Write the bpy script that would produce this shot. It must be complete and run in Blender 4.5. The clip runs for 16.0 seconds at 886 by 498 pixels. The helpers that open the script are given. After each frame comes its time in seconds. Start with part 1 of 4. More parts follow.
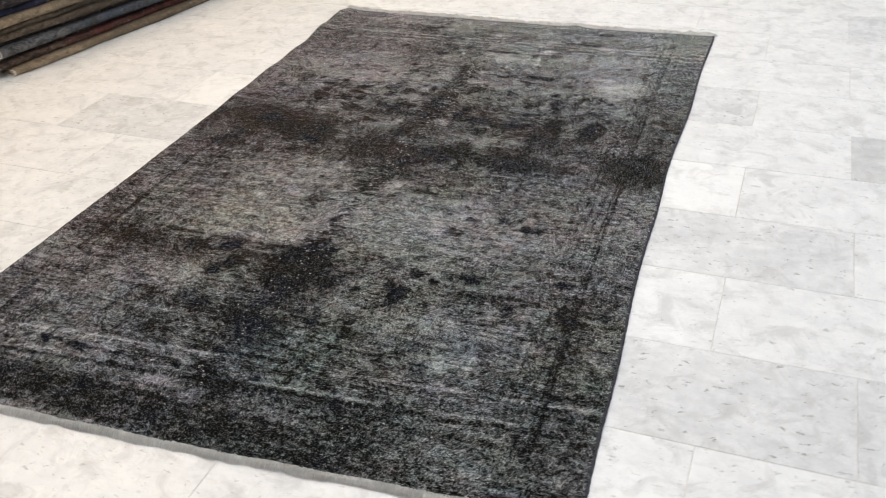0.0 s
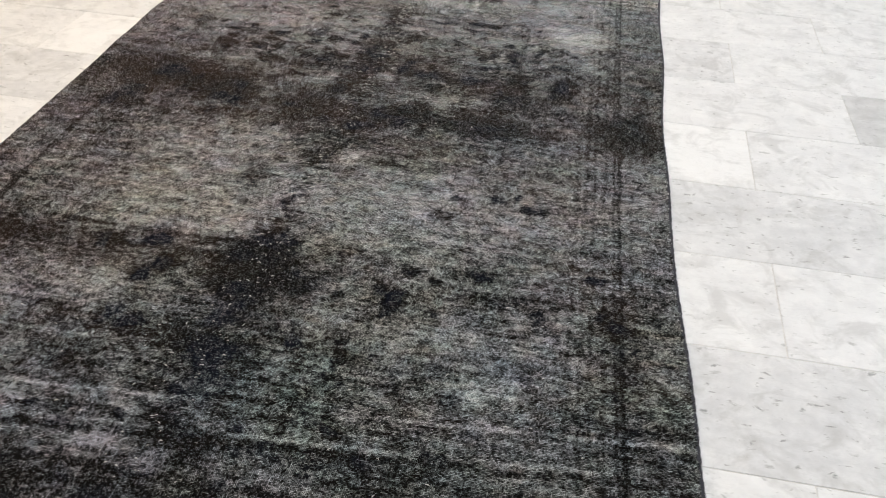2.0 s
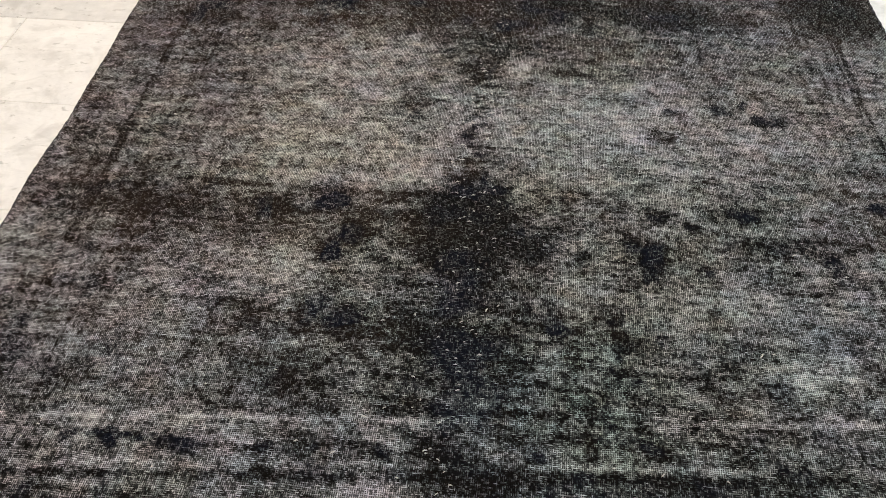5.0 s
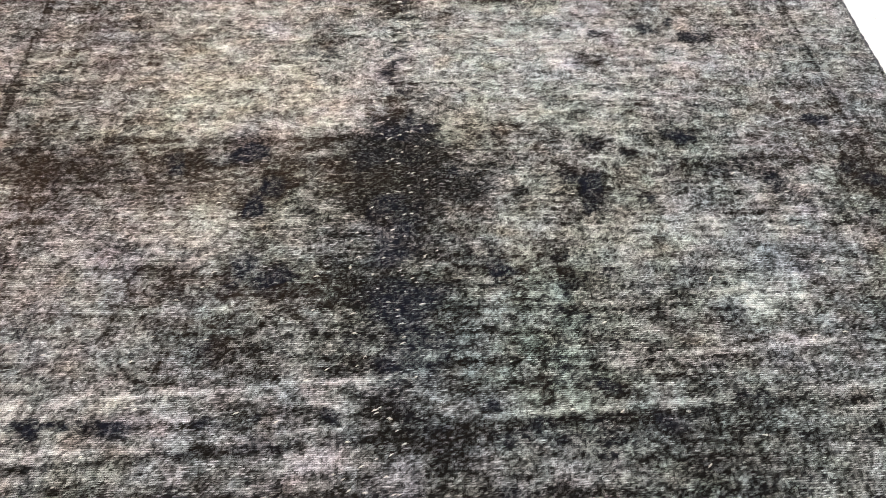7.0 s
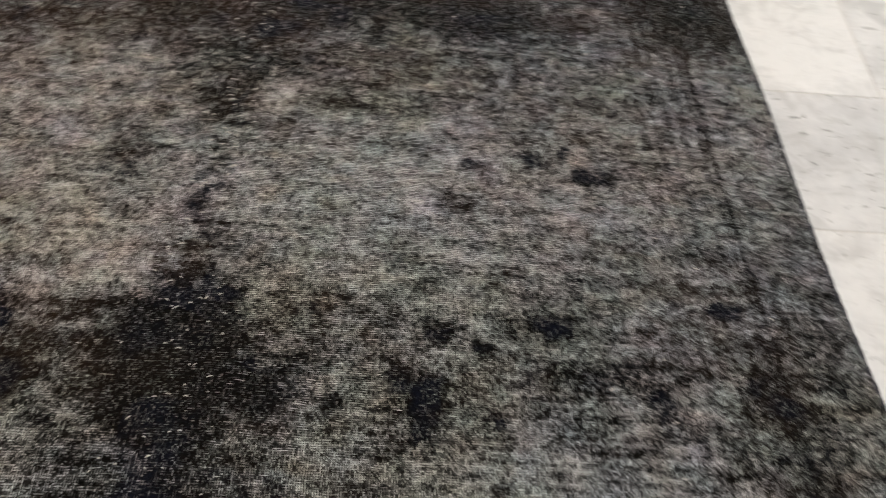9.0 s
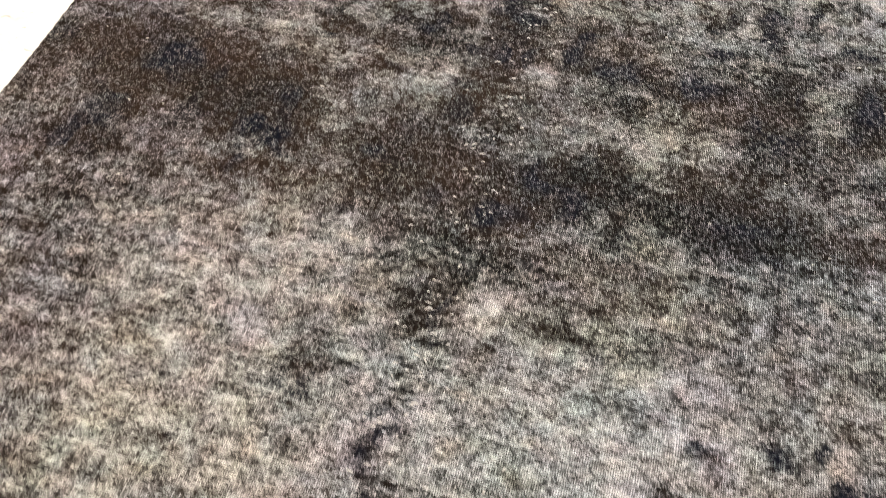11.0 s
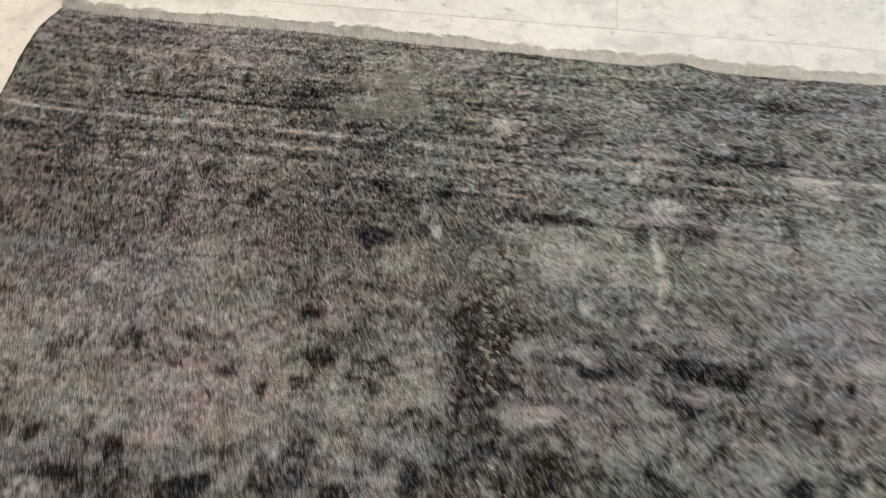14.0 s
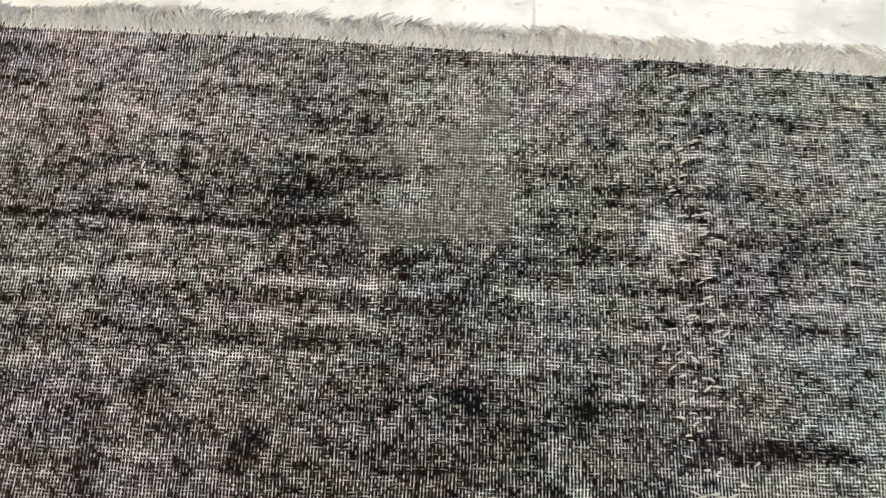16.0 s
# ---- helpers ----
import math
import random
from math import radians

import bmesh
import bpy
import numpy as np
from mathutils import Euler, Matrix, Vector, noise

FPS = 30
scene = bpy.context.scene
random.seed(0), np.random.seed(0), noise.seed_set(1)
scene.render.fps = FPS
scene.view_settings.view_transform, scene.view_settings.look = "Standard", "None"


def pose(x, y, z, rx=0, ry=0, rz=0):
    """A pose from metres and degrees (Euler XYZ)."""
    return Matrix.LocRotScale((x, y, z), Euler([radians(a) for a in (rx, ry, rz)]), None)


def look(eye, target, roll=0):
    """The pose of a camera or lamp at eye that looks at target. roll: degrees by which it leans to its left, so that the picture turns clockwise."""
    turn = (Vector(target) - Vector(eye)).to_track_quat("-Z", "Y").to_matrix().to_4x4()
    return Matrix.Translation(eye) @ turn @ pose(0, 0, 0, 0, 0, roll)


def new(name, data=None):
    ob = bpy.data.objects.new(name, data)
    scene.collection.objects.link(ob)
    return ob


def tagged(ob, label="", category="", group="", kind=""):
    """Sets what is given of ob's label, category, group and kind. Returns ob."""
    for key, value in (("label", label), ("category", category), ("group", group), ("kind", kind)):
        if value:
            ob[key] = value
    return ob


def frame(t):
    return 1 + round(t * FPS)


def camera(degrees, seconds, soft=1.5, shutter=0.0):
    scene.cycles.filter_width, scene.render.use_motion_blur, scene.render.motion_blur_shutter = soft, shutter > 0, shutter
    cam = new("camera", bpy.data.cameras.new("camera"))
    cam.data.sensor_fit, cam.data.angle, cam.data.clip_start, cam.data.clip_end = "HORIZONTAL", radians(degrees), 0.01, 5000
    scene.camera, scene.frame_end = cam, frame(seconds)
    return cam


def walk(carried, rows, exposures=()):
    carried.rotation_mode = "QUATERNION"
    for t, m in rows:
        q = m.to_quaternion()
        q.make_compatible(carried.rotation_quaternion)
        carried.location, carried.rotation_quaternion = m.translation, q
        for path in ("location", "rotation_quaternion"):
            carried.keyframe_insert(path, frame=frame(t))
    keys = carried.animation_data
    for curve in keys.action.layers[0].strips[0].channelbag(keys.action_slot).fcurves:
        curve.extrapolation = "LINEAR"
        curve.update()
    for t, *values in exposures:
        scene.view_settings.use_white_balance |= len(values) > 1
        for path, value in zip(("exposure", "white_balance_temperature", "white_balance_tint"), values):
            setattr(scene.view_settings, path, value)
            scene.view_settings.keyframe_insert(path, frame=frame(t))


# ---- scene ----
cam = camera(52.8, 16.0, soft=1.1, shutter=0.48)
PATH = [
    (0, (0.064, -1.343, 1.298), (-0.596, 0.209, 0.223), -3.6),
    (0.5, (-0.141, -1.359, 1.264), (-0.64, 0.238, 0.168), -2.8),
    (1, (-0.248, -1.334, 1.225), (-0.632, 0.29, 0.123), -0.1),
    (1.5, (-0.352, -1.143, 1.179), (-0.687, 0.471, 0.047), -0.2),
    (2, (-0.439, -1.044, 1.131), (-0.713, 0.552, -0.043), 2.3),
    (2.5, (-0.598, -1.007, 1.1), (-0.828, 0.573, -0.104), 2.4),
    (2.9, (-0.710, -1.006, 1.095), (-0.891, 0.287, 0.069), 2.2),
    (3, (-0.728, -1.007, 1.095), (-0.956, 0.543, -0.149), 2.1),
    (3.1, (-0.743, -1.003, 1.093), (-0.947, 0.277, 0.055), 1.8),
    (3.5, (-0.784, -0.956, 1.068), (-1.084, 0.534, -0.232), 0.2),
    (3.6, (-0.796, -0.932, 1.057), (-1.057, 0.284, -0.043), -0.6),
    (3.7, (-0.813, -0.897, 1.044), (-1.133, 0.545, -0.305), -1.5),
    (5.8, (-1.082, -0.733, 1.011), (-1.169, 0.674, -0.408), 1.7),
    (6, (-1.099, -0.742, 0.999), (-1.183, 0.66, -0.424), 1.8),
    (6.5, (-1.09, -0.732, 0.98), (-1.111, 0.629, -0.485), 0.8),
    (6.9, (-1.033, -0.696, 0.979), (-1.014, 0.402, -0.265), 0.3),
    (7, (-1.012, -0.685, 0.981), (-0.987, 0.632, -0.525), 0.3),
    (7.1, (-0.993, -0.669, 0.985), (-0.968, 0.416, -0.271), 0.6),
    (7.4, (-0.924, -0.635, 0.977), (-0.898, 0.441, -0.287), 1.6),
    (7.5, (-0.906, -0.629, 0.972), (-0.871, 0.668, -0.551), 1.9),
    (7.6, (-0.888, -0.617, 0.971), (-0.859, 0.454, -0.296), 1.9),
    (7.9, (-0.855, -0.561, 0.972), (-0.807, 0.506, -0.299), 1.5),
    (8, (-0.852, -0.539, 0.974), (-0.772, 0.743, -0.558), 1.6),
    (8.1, (-0.846, -0.512, 0.969), (-0.763, 0.551, -0.303), 1.8),
    (8.3, (-0.834, -0.438, 0.972), (-0.716, 0.606, -0.313), 2.7),
    (8.4, (-0.830, -0.403, 0.968), (-0.696, 0.643, -0.314), 3.7),
    (8.5, (-0.822, -0.365, 0.963), (-0.65, 0.896, -0.58), 4.6),
    (8.6, (-0.825, -0.327, 0.964), (-0.667, 0.711, -0.322), 5.9),
    (8.8, (-0.818, -0.274, 0.951), (-0.674, 0.768, -0.334), 7.1),
    (8.9, (-0.827, -0.248, 0.951), (-0.686, 0.789, -0.337), 8.2),
    (9, (-0.816, -0.239, 0.936), (-0.701, 1.029, -0.607), 7.4),
    (9.2, (-0.803, -0.197, 0.93), (-0.799, 1.068, -0.619), 7.3),
    (11.3, (-0.87, 0.245, 0.998), (-1.261, 1.415, -0.576), -2.1),
    (11.4, (-0.886, 0.275, 1.002), (-1.180, 1.252, -0.307), -1.5),
    (11.5, (-0.885, 0.31, 0.997), (-1.224, 1.492, -0.579), -1.6),
    (11.6, (-0.891, 0.355, 0.994), (-1.149, 1.334, -0.321), -1.2),
    (11.8, (-0.881, 0.451, 0.981), (-1.120, 1.426, -0.340), -1.5),
    (11.9, (-0.877, 0.500, 0.980), (-1.114, 1.473, -0.343), -1.6),
    (12, (-0.882, 0.557, 0.974), (-1.157, 1.727, -0.625), -1.5),
    (12.1, (-0.886, 0.613, 0.979), (-1.108, 1.580, -0.352), -1.3),
    (12.2, (-0.884, 0.670, 0.968), (-1.111, 1.646, -0.356), -1.7),
    (12.3, (-0.888, 0.731, 0.983), (-1.111, 1.701, -0.346), -1.7),
    (12.4, (-0.897, 0.780, 0.998), (-1.111, 1.753, -0.330), -1.5),
    (12.5, (-0.902, 0.82, 1.015), (-1.156, 1.997, -0.582), -1.6),
    (12.6, (-0.91, 0.859, 1.021), (-1.162, 2.047, -0.568), -1.9),
    (12.7, (-0.914, 0.878, 1.038), (-1.121, 1.873, -0.274), -1.7),
    (12.8, (-0.930, 0.895, 1.042), (-1.125, 1.904, -0.262), -1.1),
    (12.9, (-0.933, 0.908, 1.053), (-1.133, 1.921, -0.247), -1.4),
    (13, (-0.945, 0.911, 1.054), (-1.177, 2.146, -0.501), -1.0),
    (13.1, (-0.950, 0.920, 1.057), (-1.141, 1.948, -0.233), -0.8),
    (13.2, (-0.951, 0.920, 1.058), (-1.141, 1.954, -0.227), -0.7),
    (13.4, (-0.957, 0.933, 1.055), (-1.138, 1.972, -0.227), -0.3),
    (13.5, (-0.964, 0.951, 1.055), (-1.176, 2.198, -0.494), -0.3),
    (13.6, (-0.975, 0.969, 1.055), (-1.143, 2.003, -0.233), -0.1),
    (13.9, (-1.037, 1.079, 1.026), (-1.177, 2.097, -0.278), 0.0),
    (14, (-1.071, 1.125, 1.01), (-1.223, 2.346, -0.566), 0.2),
    (14.1, (-1.108, 1.180, 0.995), (-1.218, 2.189, -0.319), 0.7),
    (14.2, (-1.138, 1.227, 0.980), (-1.230, 2.232, -0.338), 1.1),
    (14.4, (-1.184, 1.339, 0.963), (-1.250, 2.287, -0.397), 1.2),
    (14.5, (-1.199, 1.392, 0.93), (-1.273, 2.509, -0.728), 1.0),
    (14.6, (-1.217, 1.458, 0.897), (-1.270, 2.350, -0.502), 1.1),
    (14.7, (-1.244, 1.533, 0.862), (-1.270, 2.384, -0.563), 2.3),
    (14.8, (-1.256, 1.606, 0.823), (-1.283, 2.592, -0.917), 2.6),
    (14.9, (-1.267, 1.679, 0.794), (-1.288, 2.458, -0.672), 2.8),
    (15, (-1.273, 1.745, 0.769), (-1.311, 2.639, -1.02), 2.1),
    (15.1, (-1.290, 1.793, 0.750), (-1.315, 2.503, -0.750), 2.7),
    (15.5, (-1.306, 1.867, 0.717), (-1.33, 2.6, -1.144), 3.3),
    (15.7, (-1.311, 1.876, 0.719), (-1.312, 2.451, -0.839), 4.5),
    (16, (-1.303, 1.875, 0.744), (-1.297, 2.557, -1.136), 2.8),
]
EXPOSURES = [  # seconds, stops, kelvin, tint
    (0.0, -0.05, 6220, 10),
    (0.5, 0.00, 6220, 10),
    (1.0, -0.04, 6220, 10),
    (1.5, -0.13, 6220, 10),
    (2.0, -0.06, 6310, 10),
    (2.5, -0.48, 6310, 10),
    (3.0, -0.27, 6390, 10),
    (3.5, -0.10, 6390, 10),
    (6.0, 0.11, 6500, 10),
    (6.5, 0.57, 6590, 10),
    (7.0, 0.99, 6540, 10),
    (7.5, 0.95, 6590, 10),
    (8.0, 0.85, 6630, 10),
    (8.5, 0.10, 6715, 10),
    (9.0, -0.30, 6750, 11),
    (9.2, -0.30, 6772, 11),
    (11.3, 0.92, 6770, 12),
    (11.5, 0.95, 6800, 12),
    (12.0, 0.97, 6770, 12),
    (12.5, 1.08, 6830, 12),
    (13.0, 0.42, 6960, 12),
    (13.5, -0.41, 7050, 12.5),
    (14.0, -0.27, 6690, 7.5),
    (14.5, -0.44, 6575, 6),
    (15.0, -0.34, 6420, 6.5),
    (15.5, -0.26, 6320, 6.5),
    (16.0, -0.02, 6270, 6),
]
walk(cam, [(t, look(eye, target, roll)) for t, eye, target, roll in PATH], EXPOSURES)

# ---- world, lamps ----
world = bpy.data.worlds.new("showroom_world")
world.use_nodes = True
world.node_tree.nodes["Background"].inputs[0].default_value = (0.9, 0.95, 1.0, 1)
world.node_tree.nodes["Background"].inputs[1].default_value = 0.08
scene.world = world

ROOM = (-6.0, 4.5, -4.0, 6.5, 3.0)  # x0, x1, y0, y1, height
LAMPS = [  # x, y, watts, colour of assumed ceiling panels; the cool east row stands for daylight
    (-3.5, -1.2, 19.5, (1.0, 0.75, 0.47)), (-3.5, 1.6, 22.5, (1.0, 0.75, 0.47)), (-3.5, 4.4, 22.5, (1.0, 0.75, 0.47)),
    (-0.9, -1.2, 17.6, (1.0, 0.97, 0.935)), (-0.9, 1.6, 17.6, (1.0, 0.97, 0.935)), (-0.9, 4.4, 20.5, (1.0, 0.97, 0.935)),
    (2.4, -1.2, 15.4, (0.88, 0.95, 1.0)), (2.4, 1.6, 15.2, (0.88, 0.95, 1.0)), (2.4, 4.4, 16.4, (0.88, 0.95, 1.0)),
]


# ---- materials ----
class Nodes:
    """A node material written line by line."""

    def __init__(self, name):
        self.mat = bpy.data.materials.new(name)
        self.mat.use_nodes = True
        self.tree = self.mat.node_tree
        self.bsdf = self.tree.nodes["Principled BSDF"]

    def put(self, socket, value):
        if isinstance(value, bpy.types.NodeSocket):
            self.tree.links.new(value, socket)
        elif isinstance(value, tuple) and len(value) == 3 and socket.type == "RGBA":
            socket.default_value = (*value, 1)
        else:
            socket.default_value = value

    def node(self, kind, *values, **settings):
        n = self.tree.nodes.new("ShaderNode" + kind)
        for key, value in settings.items():
            setattr(n, key, value)
        for i, value in enumerate(values):
            if value is not None:
                self.put(n.inputs[i], value)
        return n

    def math(self, op, a, b=0.0, c=0.0, clamp=False):
        n = self.node("Math", a, b, c, operation=op)
        n.use_clamp = clamp
        return n.outputs[0]

    def mix(self, fac, a, b, blend="MIX"):
        n = self.tree.nodes.new("ShaderNodeMix")
        n.data_type, n.blend_type = "RGBA", blend
        self.put(n.inputs[0], fac)
        self.put(n.inputs[6], a)
        self.put(n.inputs[7], b)
        return n.outputs[2]

    def noise(self, vec, scale, detail=3.0, rough=0.55, warp=0.0):
        n = self.node("TexNoise")
        self.put(n.inputs["Vector"], vec)
        n.inputs["Scale"].default_value = scale
        n.inputs["Detail"].default_value = detail
        n.inputs["Roughness"].default_value = rough
        n.inputs["Distortion"].default_value = warp
        return n.outputs[0]

    def ramp(self, fac, stops):
        n = self.node("ValToRGB", fac)
        e = n.color_ramp.elements
        while len(e) < len(stops):
            e.new(0.5)
        for el, (at, col) in zip(e, stops):
            el.position, el.color = at, (*col, 1) if isinstance(col, tuple) else (col, col, col, 1)
        return n.outputs[0]

    def place(self, kind="Object"):
        return self.node("TexCoord").outputs[kind]

    def shift(self, vec, by):
        return self.node("VectorMath", vec, by, operation="ADD").outputs[0]

    def stretch(self, vec, by):
        return self.node("VectorMath", vec, by, operation="MULTIPLY").outputs[0]

    def bump(self, height, strength, distance):
        n = self.node("Bump")
        n.inputs["Strength"].default_value = strength
        n.inputs["Distance"].default_value = distance
        self.put(n.inputs["Height"], height)
        self.put(self.bsdf.inputs["Normal"], n.outputs[0])

    def done(self, colour, rough=0.8, **more):
        self.put(self.bsdf.inputs["Base Color"], colour)
        self.put(self.bsdf.inputs["Roughness"], rough)
        for key, value in more.items():
            self.put(self.bsdf.inputs[key.replace("_", " ")], value)
        return self.mat


def marble(name, light, grey, cover, pitted):
    """Honed white marble: mottled grey drifts, faint veins and small dark pits, different on each slab."""
    m = Nodes(name)
    rnd = m.node("ObjectInfo").outputs["Random"]
    off = m.node("CombineXYZ", m.math("MULTIPLY", rnd, 37.0), m.math("MULTIPLY", rnd, 91.0), 0.0).outputs[0]
    p = m.shift(m.place(), off)
    cloud = m.noise(m.stretch(p, (1.0, 1.3, 1.0)), 5.5, 3.0, 0.6, 0.3)
    mottle = m.noise(p, 24.0, 5.0, 0.7, 0.2)
    fine = m.noise(p, 120.0, 3.0, 0.65)
    drift = m.math("ADD", m.math("MULTIPLY", cloud, 0.5), m.math("MULTIPLY", mottle, 0.5))
    base = m.mix(m.math("MULTIPLY", m.ramp(drift, [(0.36, 0.0), (0.62, 1.0)]), cover), light, grey)
    patch = m.noise(m.shift(p, (7.3, 2.9, 0)), 11.0, 4.0, 0.68, 0.8)
    base = m.mix(m.math("MULTIPLY", m.ramp(patch, [(0.50, 0.0), (0.66, 1.0)]), 0.58 * cover), base, (0.43, 0.435, 0.44))
    vein = m.math("ABSOLUTE", m.math("SUBTRACT", m.noise(m.stretch(p, (1.0, 1.6, 1.0)), 4.2, 7.0, 0.7, 0.5), 0.5))
    base = m.mix(m.math("MULTIPLY", m.ramp(vein, [(0.0, 1.0), (0.02, 0.0)]), 0.12 * cover), base, (0.40, 0.41, 0.43))
    pits = m.noise(m.stretch(m.shift(p, (3.1, 1.7, 0)), (1.0, 1.9, 1.0)), 38.0, 3.0, 0.6, 0.5)
    base = m.mix(m.math("MULTIPLY", m.ramp(pits, [(0.62, 0.0), (0.70, 1.0)]), 0.72 * pitted), base, (0.17, 0.18, 0.18))
    smoke = m.noise(m.stretch(m.shift(p, (9.7, 4.1, 0)), (1.0, 3.2, 1.0)), 15.0, 5.0, 0.7, 1.2)
    base = m.mix(m.math("MULTIPLY", m.ramp(smoke, [(0.54, 0.0), (0.72, 1.0)]), 0.3 * cover), base, (0.40, 0.41, 0.41))
    base = m.mix(m.math("MULTIPLY", fine, 0.05), base, (0.45, 0.45, 0.46))
    tone = m.math("ADD", 0.935, m.math("MULTIPLY", m.node("TexWhiteNoise", rnd, noise_dimensions="1D").outputs[0], 0.08))
    base = m.mix(1.0, base, m.node("CombineXYZ", tone, tone, tone).outputs[0], "MULTIPLY")
    m.bump(m.math("ADD", fine, m.math("MULTIPLY", pits, -1.0)), 0.08, 0.001)
    return m.done(base, m.ramp(mottle, [(0.3, 0.30), (0.7, 0.46)]), Specular_IOR_Level=0.4)


WHITE_MARBLE = marble("white_marble", (0.825, 0.835, 0.845), (0.77, 0.78, 0.79), 0.7, 0.15)
MOTTLED_MARBLE = marble("mottled_marble", (0.80, 0.81, 0.82), (0.66, 0.67, 0.69), 0.8, 0.6)
CLOUDED_MARBLE = marble("clouded_marble", (0.75, 0.76, 0.775), (0.56, 0.57, 0.59), 0.95, 1.0)
GREY_MARBLE = marble("grey_marble", (0.66, 0.67, 0.68), (0.52, 0.525, 0.54), 1.0, 0.6)


def plain(name, colour, rough=0.9, scale=30.0, swing=0.12, bump=0.1, **more):
    m = Nodes(name)
    n = m.noise(m.place(), scale, 4.0)
    coarse = m.noise(m.place(), scale * 0.11, 2.0)
    k = m.math("ADD", m.math("MULTIPLY", n, 0.6), m.math("MULTIPLY", coarse, 0.4))
    base = m.mix(k, tuple(c * (1 - swing * 2) for c in colour), tuple(min(1, c * (1 + swing * 2)) for c in colour))
    m.bump(n, bump, 0.003)
    return m.done(base, rough, **more)


GROUT = plain("grout", (0.60, 0.59, 0.57), 0.9, 40.0, 0.3)
PLASTER = plain("plaster", (0.78, 0.76, 0.72), 0.9, 9.0, 0.03)
CEILING = plain("ceiling_paint", (0.82, 0.82, 0.81), 0.9, 9.0, 0.02)
PANEL_FRAME = plain("panel_frame", (0.75, 0.75, 0.76), 0.4, 20.0, 0.02, 0.02)


def glow(name, colour):
    m = Nodes(name)
    return m.done((0.8, 0.8, 0.8), 0.5, Emission_Color=(*colour, 1), Emission_Strength=4.0)


def rug_pile():
    """Worn hand-knotted pile: near-black dye left in the knots, pale warps and wefts showing where it is worn through."""
    m = Nodes("overdyed_pile")
    wear = m.node("Attribute", attribute_name="wear").outputs["Fac"]
    tint = m.node("Attribute", attribute_name="tint").outputs["Color"]
    p = m.place()
    # threads wander a little
    wob = m.node("TexNoise")
    m.put(wob.inputs["Vector"], p)
    wob.inputs["Scale"].default_value = 9.0
    wob.inputs["Detail"].default_value = 2.0
    p = m.shift(p, m.stretch(m.shift(wob.outputs[1], (-0.5, -0.5, -0.5)), (0.006, 0.008, 0.0)))
    jig = m.node("TexNoise")
    m.put(jig.inputs["Vector"], m.place())
    jig.inputs["Scale"].default_value = 75.0
    p = m.shift(p, m.stretch(m.shift(jig.outputs[1], (-0.5, -0.5, -0.5)), (0.0010, 0.0026, 0.0)))
    sway = m.node("TexNoise")
    m.put(sway.inputs["Vector"], m.place())
    sway.inputs["Scale"].default_value = 28.0
    p = m.shift(p, m.stretch(m.shift(sway.outputs[1], (-0.5, -0.5, -0.5)), (0.0018, 0.004, 0.0)))
    sep = m.node("SeparateXYZ", p)
    u = m.math("DIVIDE", sep.outputs[0], 0.0028)
    v = m.math("DIVIDE", sep.outputs[1], 0.0031)
    fu, fv = m.math("FLOOR", u), m.math("FLOOR", v)
    warp = m.math("MULTIPLY_ADD", m.math("COSINE", m.math("MULTIPLY", u, 2 * math.pi)), -0.5, 0.5)
    weft = m.math("MULTIPLY_ADD", m.math("COSINE", m.math("MULTIPLY", v, 2 * math.pi)), -0.5, 0.5)
    warp = m.ramp(warp, [(0.58, 0.0), (0.86, 1.0)])
    weft = m.ramp(weft, [(0.64, 0.0), (0.90, 1.0)])
    cell = m.node("CombineXYZ", fu, fv, 0.0).outputs[0]
    white = m.node("TexWhiteNoise", cell, noise_dimensions="2D")
    pick = m.node("SeparateColor", white.outputs["Color"])
    # dye is rubbed off in dashes along each thread
    tuft = m.noise(m.stretch(m.place(), (0.7, 1.0, 1.0)), 190.0, 2.0, 0.55)
    along_warp = m.noise(m.node("CombineXYZ", m.math("MULTIPLY", fu, 7.31), m.math("MULTIPLY", sep.outputs[1], 70.0), 0.0).outputs[0], 1.0, 2.0, 0.6)
    along_weft = m.noise(m.node("CombineXYZ", m.math("MULTIPLY", sep.outputs[0], 85.0), m.math("MULTIPLY", fv, 7.31), 4.0).outputs[0], 1.0, 2.0, 0.6)
    worn = m.math("ADD", wear, m.math("MULTIPLY_ADD", tuft, 0.52, -0.26))
    lean = m.node("Attribute", attribute_name="tint").outputs["Alpha"]
    warp_worn = m.math("ADD", worn, m.math("MULTIPLY_ADD", along_warp, 0.56, -0.28))
    warp_worn = m.math("ADD", warp_worn, m.math("MULTIPLY_ADD", pick.outputs[0], 0.42, -0.21))
    warp_worn = m.math("ADD", warp_worn, m.math("MULTIPLY_ADD", lean, 0.14, -0.03))
    weft_worn = m.math("ADD", worn, m.math("MULTIPLY_ADD", along_weft, 0.80, -0.40))
    weft_worn = m.math("ADD", weft_worn, m.math("MULTIPLY_ADD", pick.outputs[1], 0.54, -0.27))
    weft_worn = m.math("ADD", weft_worn, m.math("MULTIPLY_ADD", lean, -0.18, -0.015))
    warp_pale = m.math("POWER", m.math("MAXIMUM", warp_worn, 0.0), 2.0)
    weft_pale = m.math("POWER", m.math("MAXIMUM", weft_worn, 0.0), 2.0)
    thread = m.math("MAXIMUM", m.math("MULTIPLY", warp, warp_pale), m.math("MULTIPLY", weft, weft_pale))
    lie = m.math("MULTIPLY", m.math("POWER", m.math("MAXIMUM", worn, 0.0), 1.8), m.ramp(m.math("MULTIPLY_ADD", sep.outputs[1], 0.4, 0.1), [(0.36, 0.09), (0.48, 0.205), (0.72, 0.195), (0.86, 0.02)]))
    thread = m.math("MULTIPLY", m.math("MAXIMUM", thread, lie), 3.55)
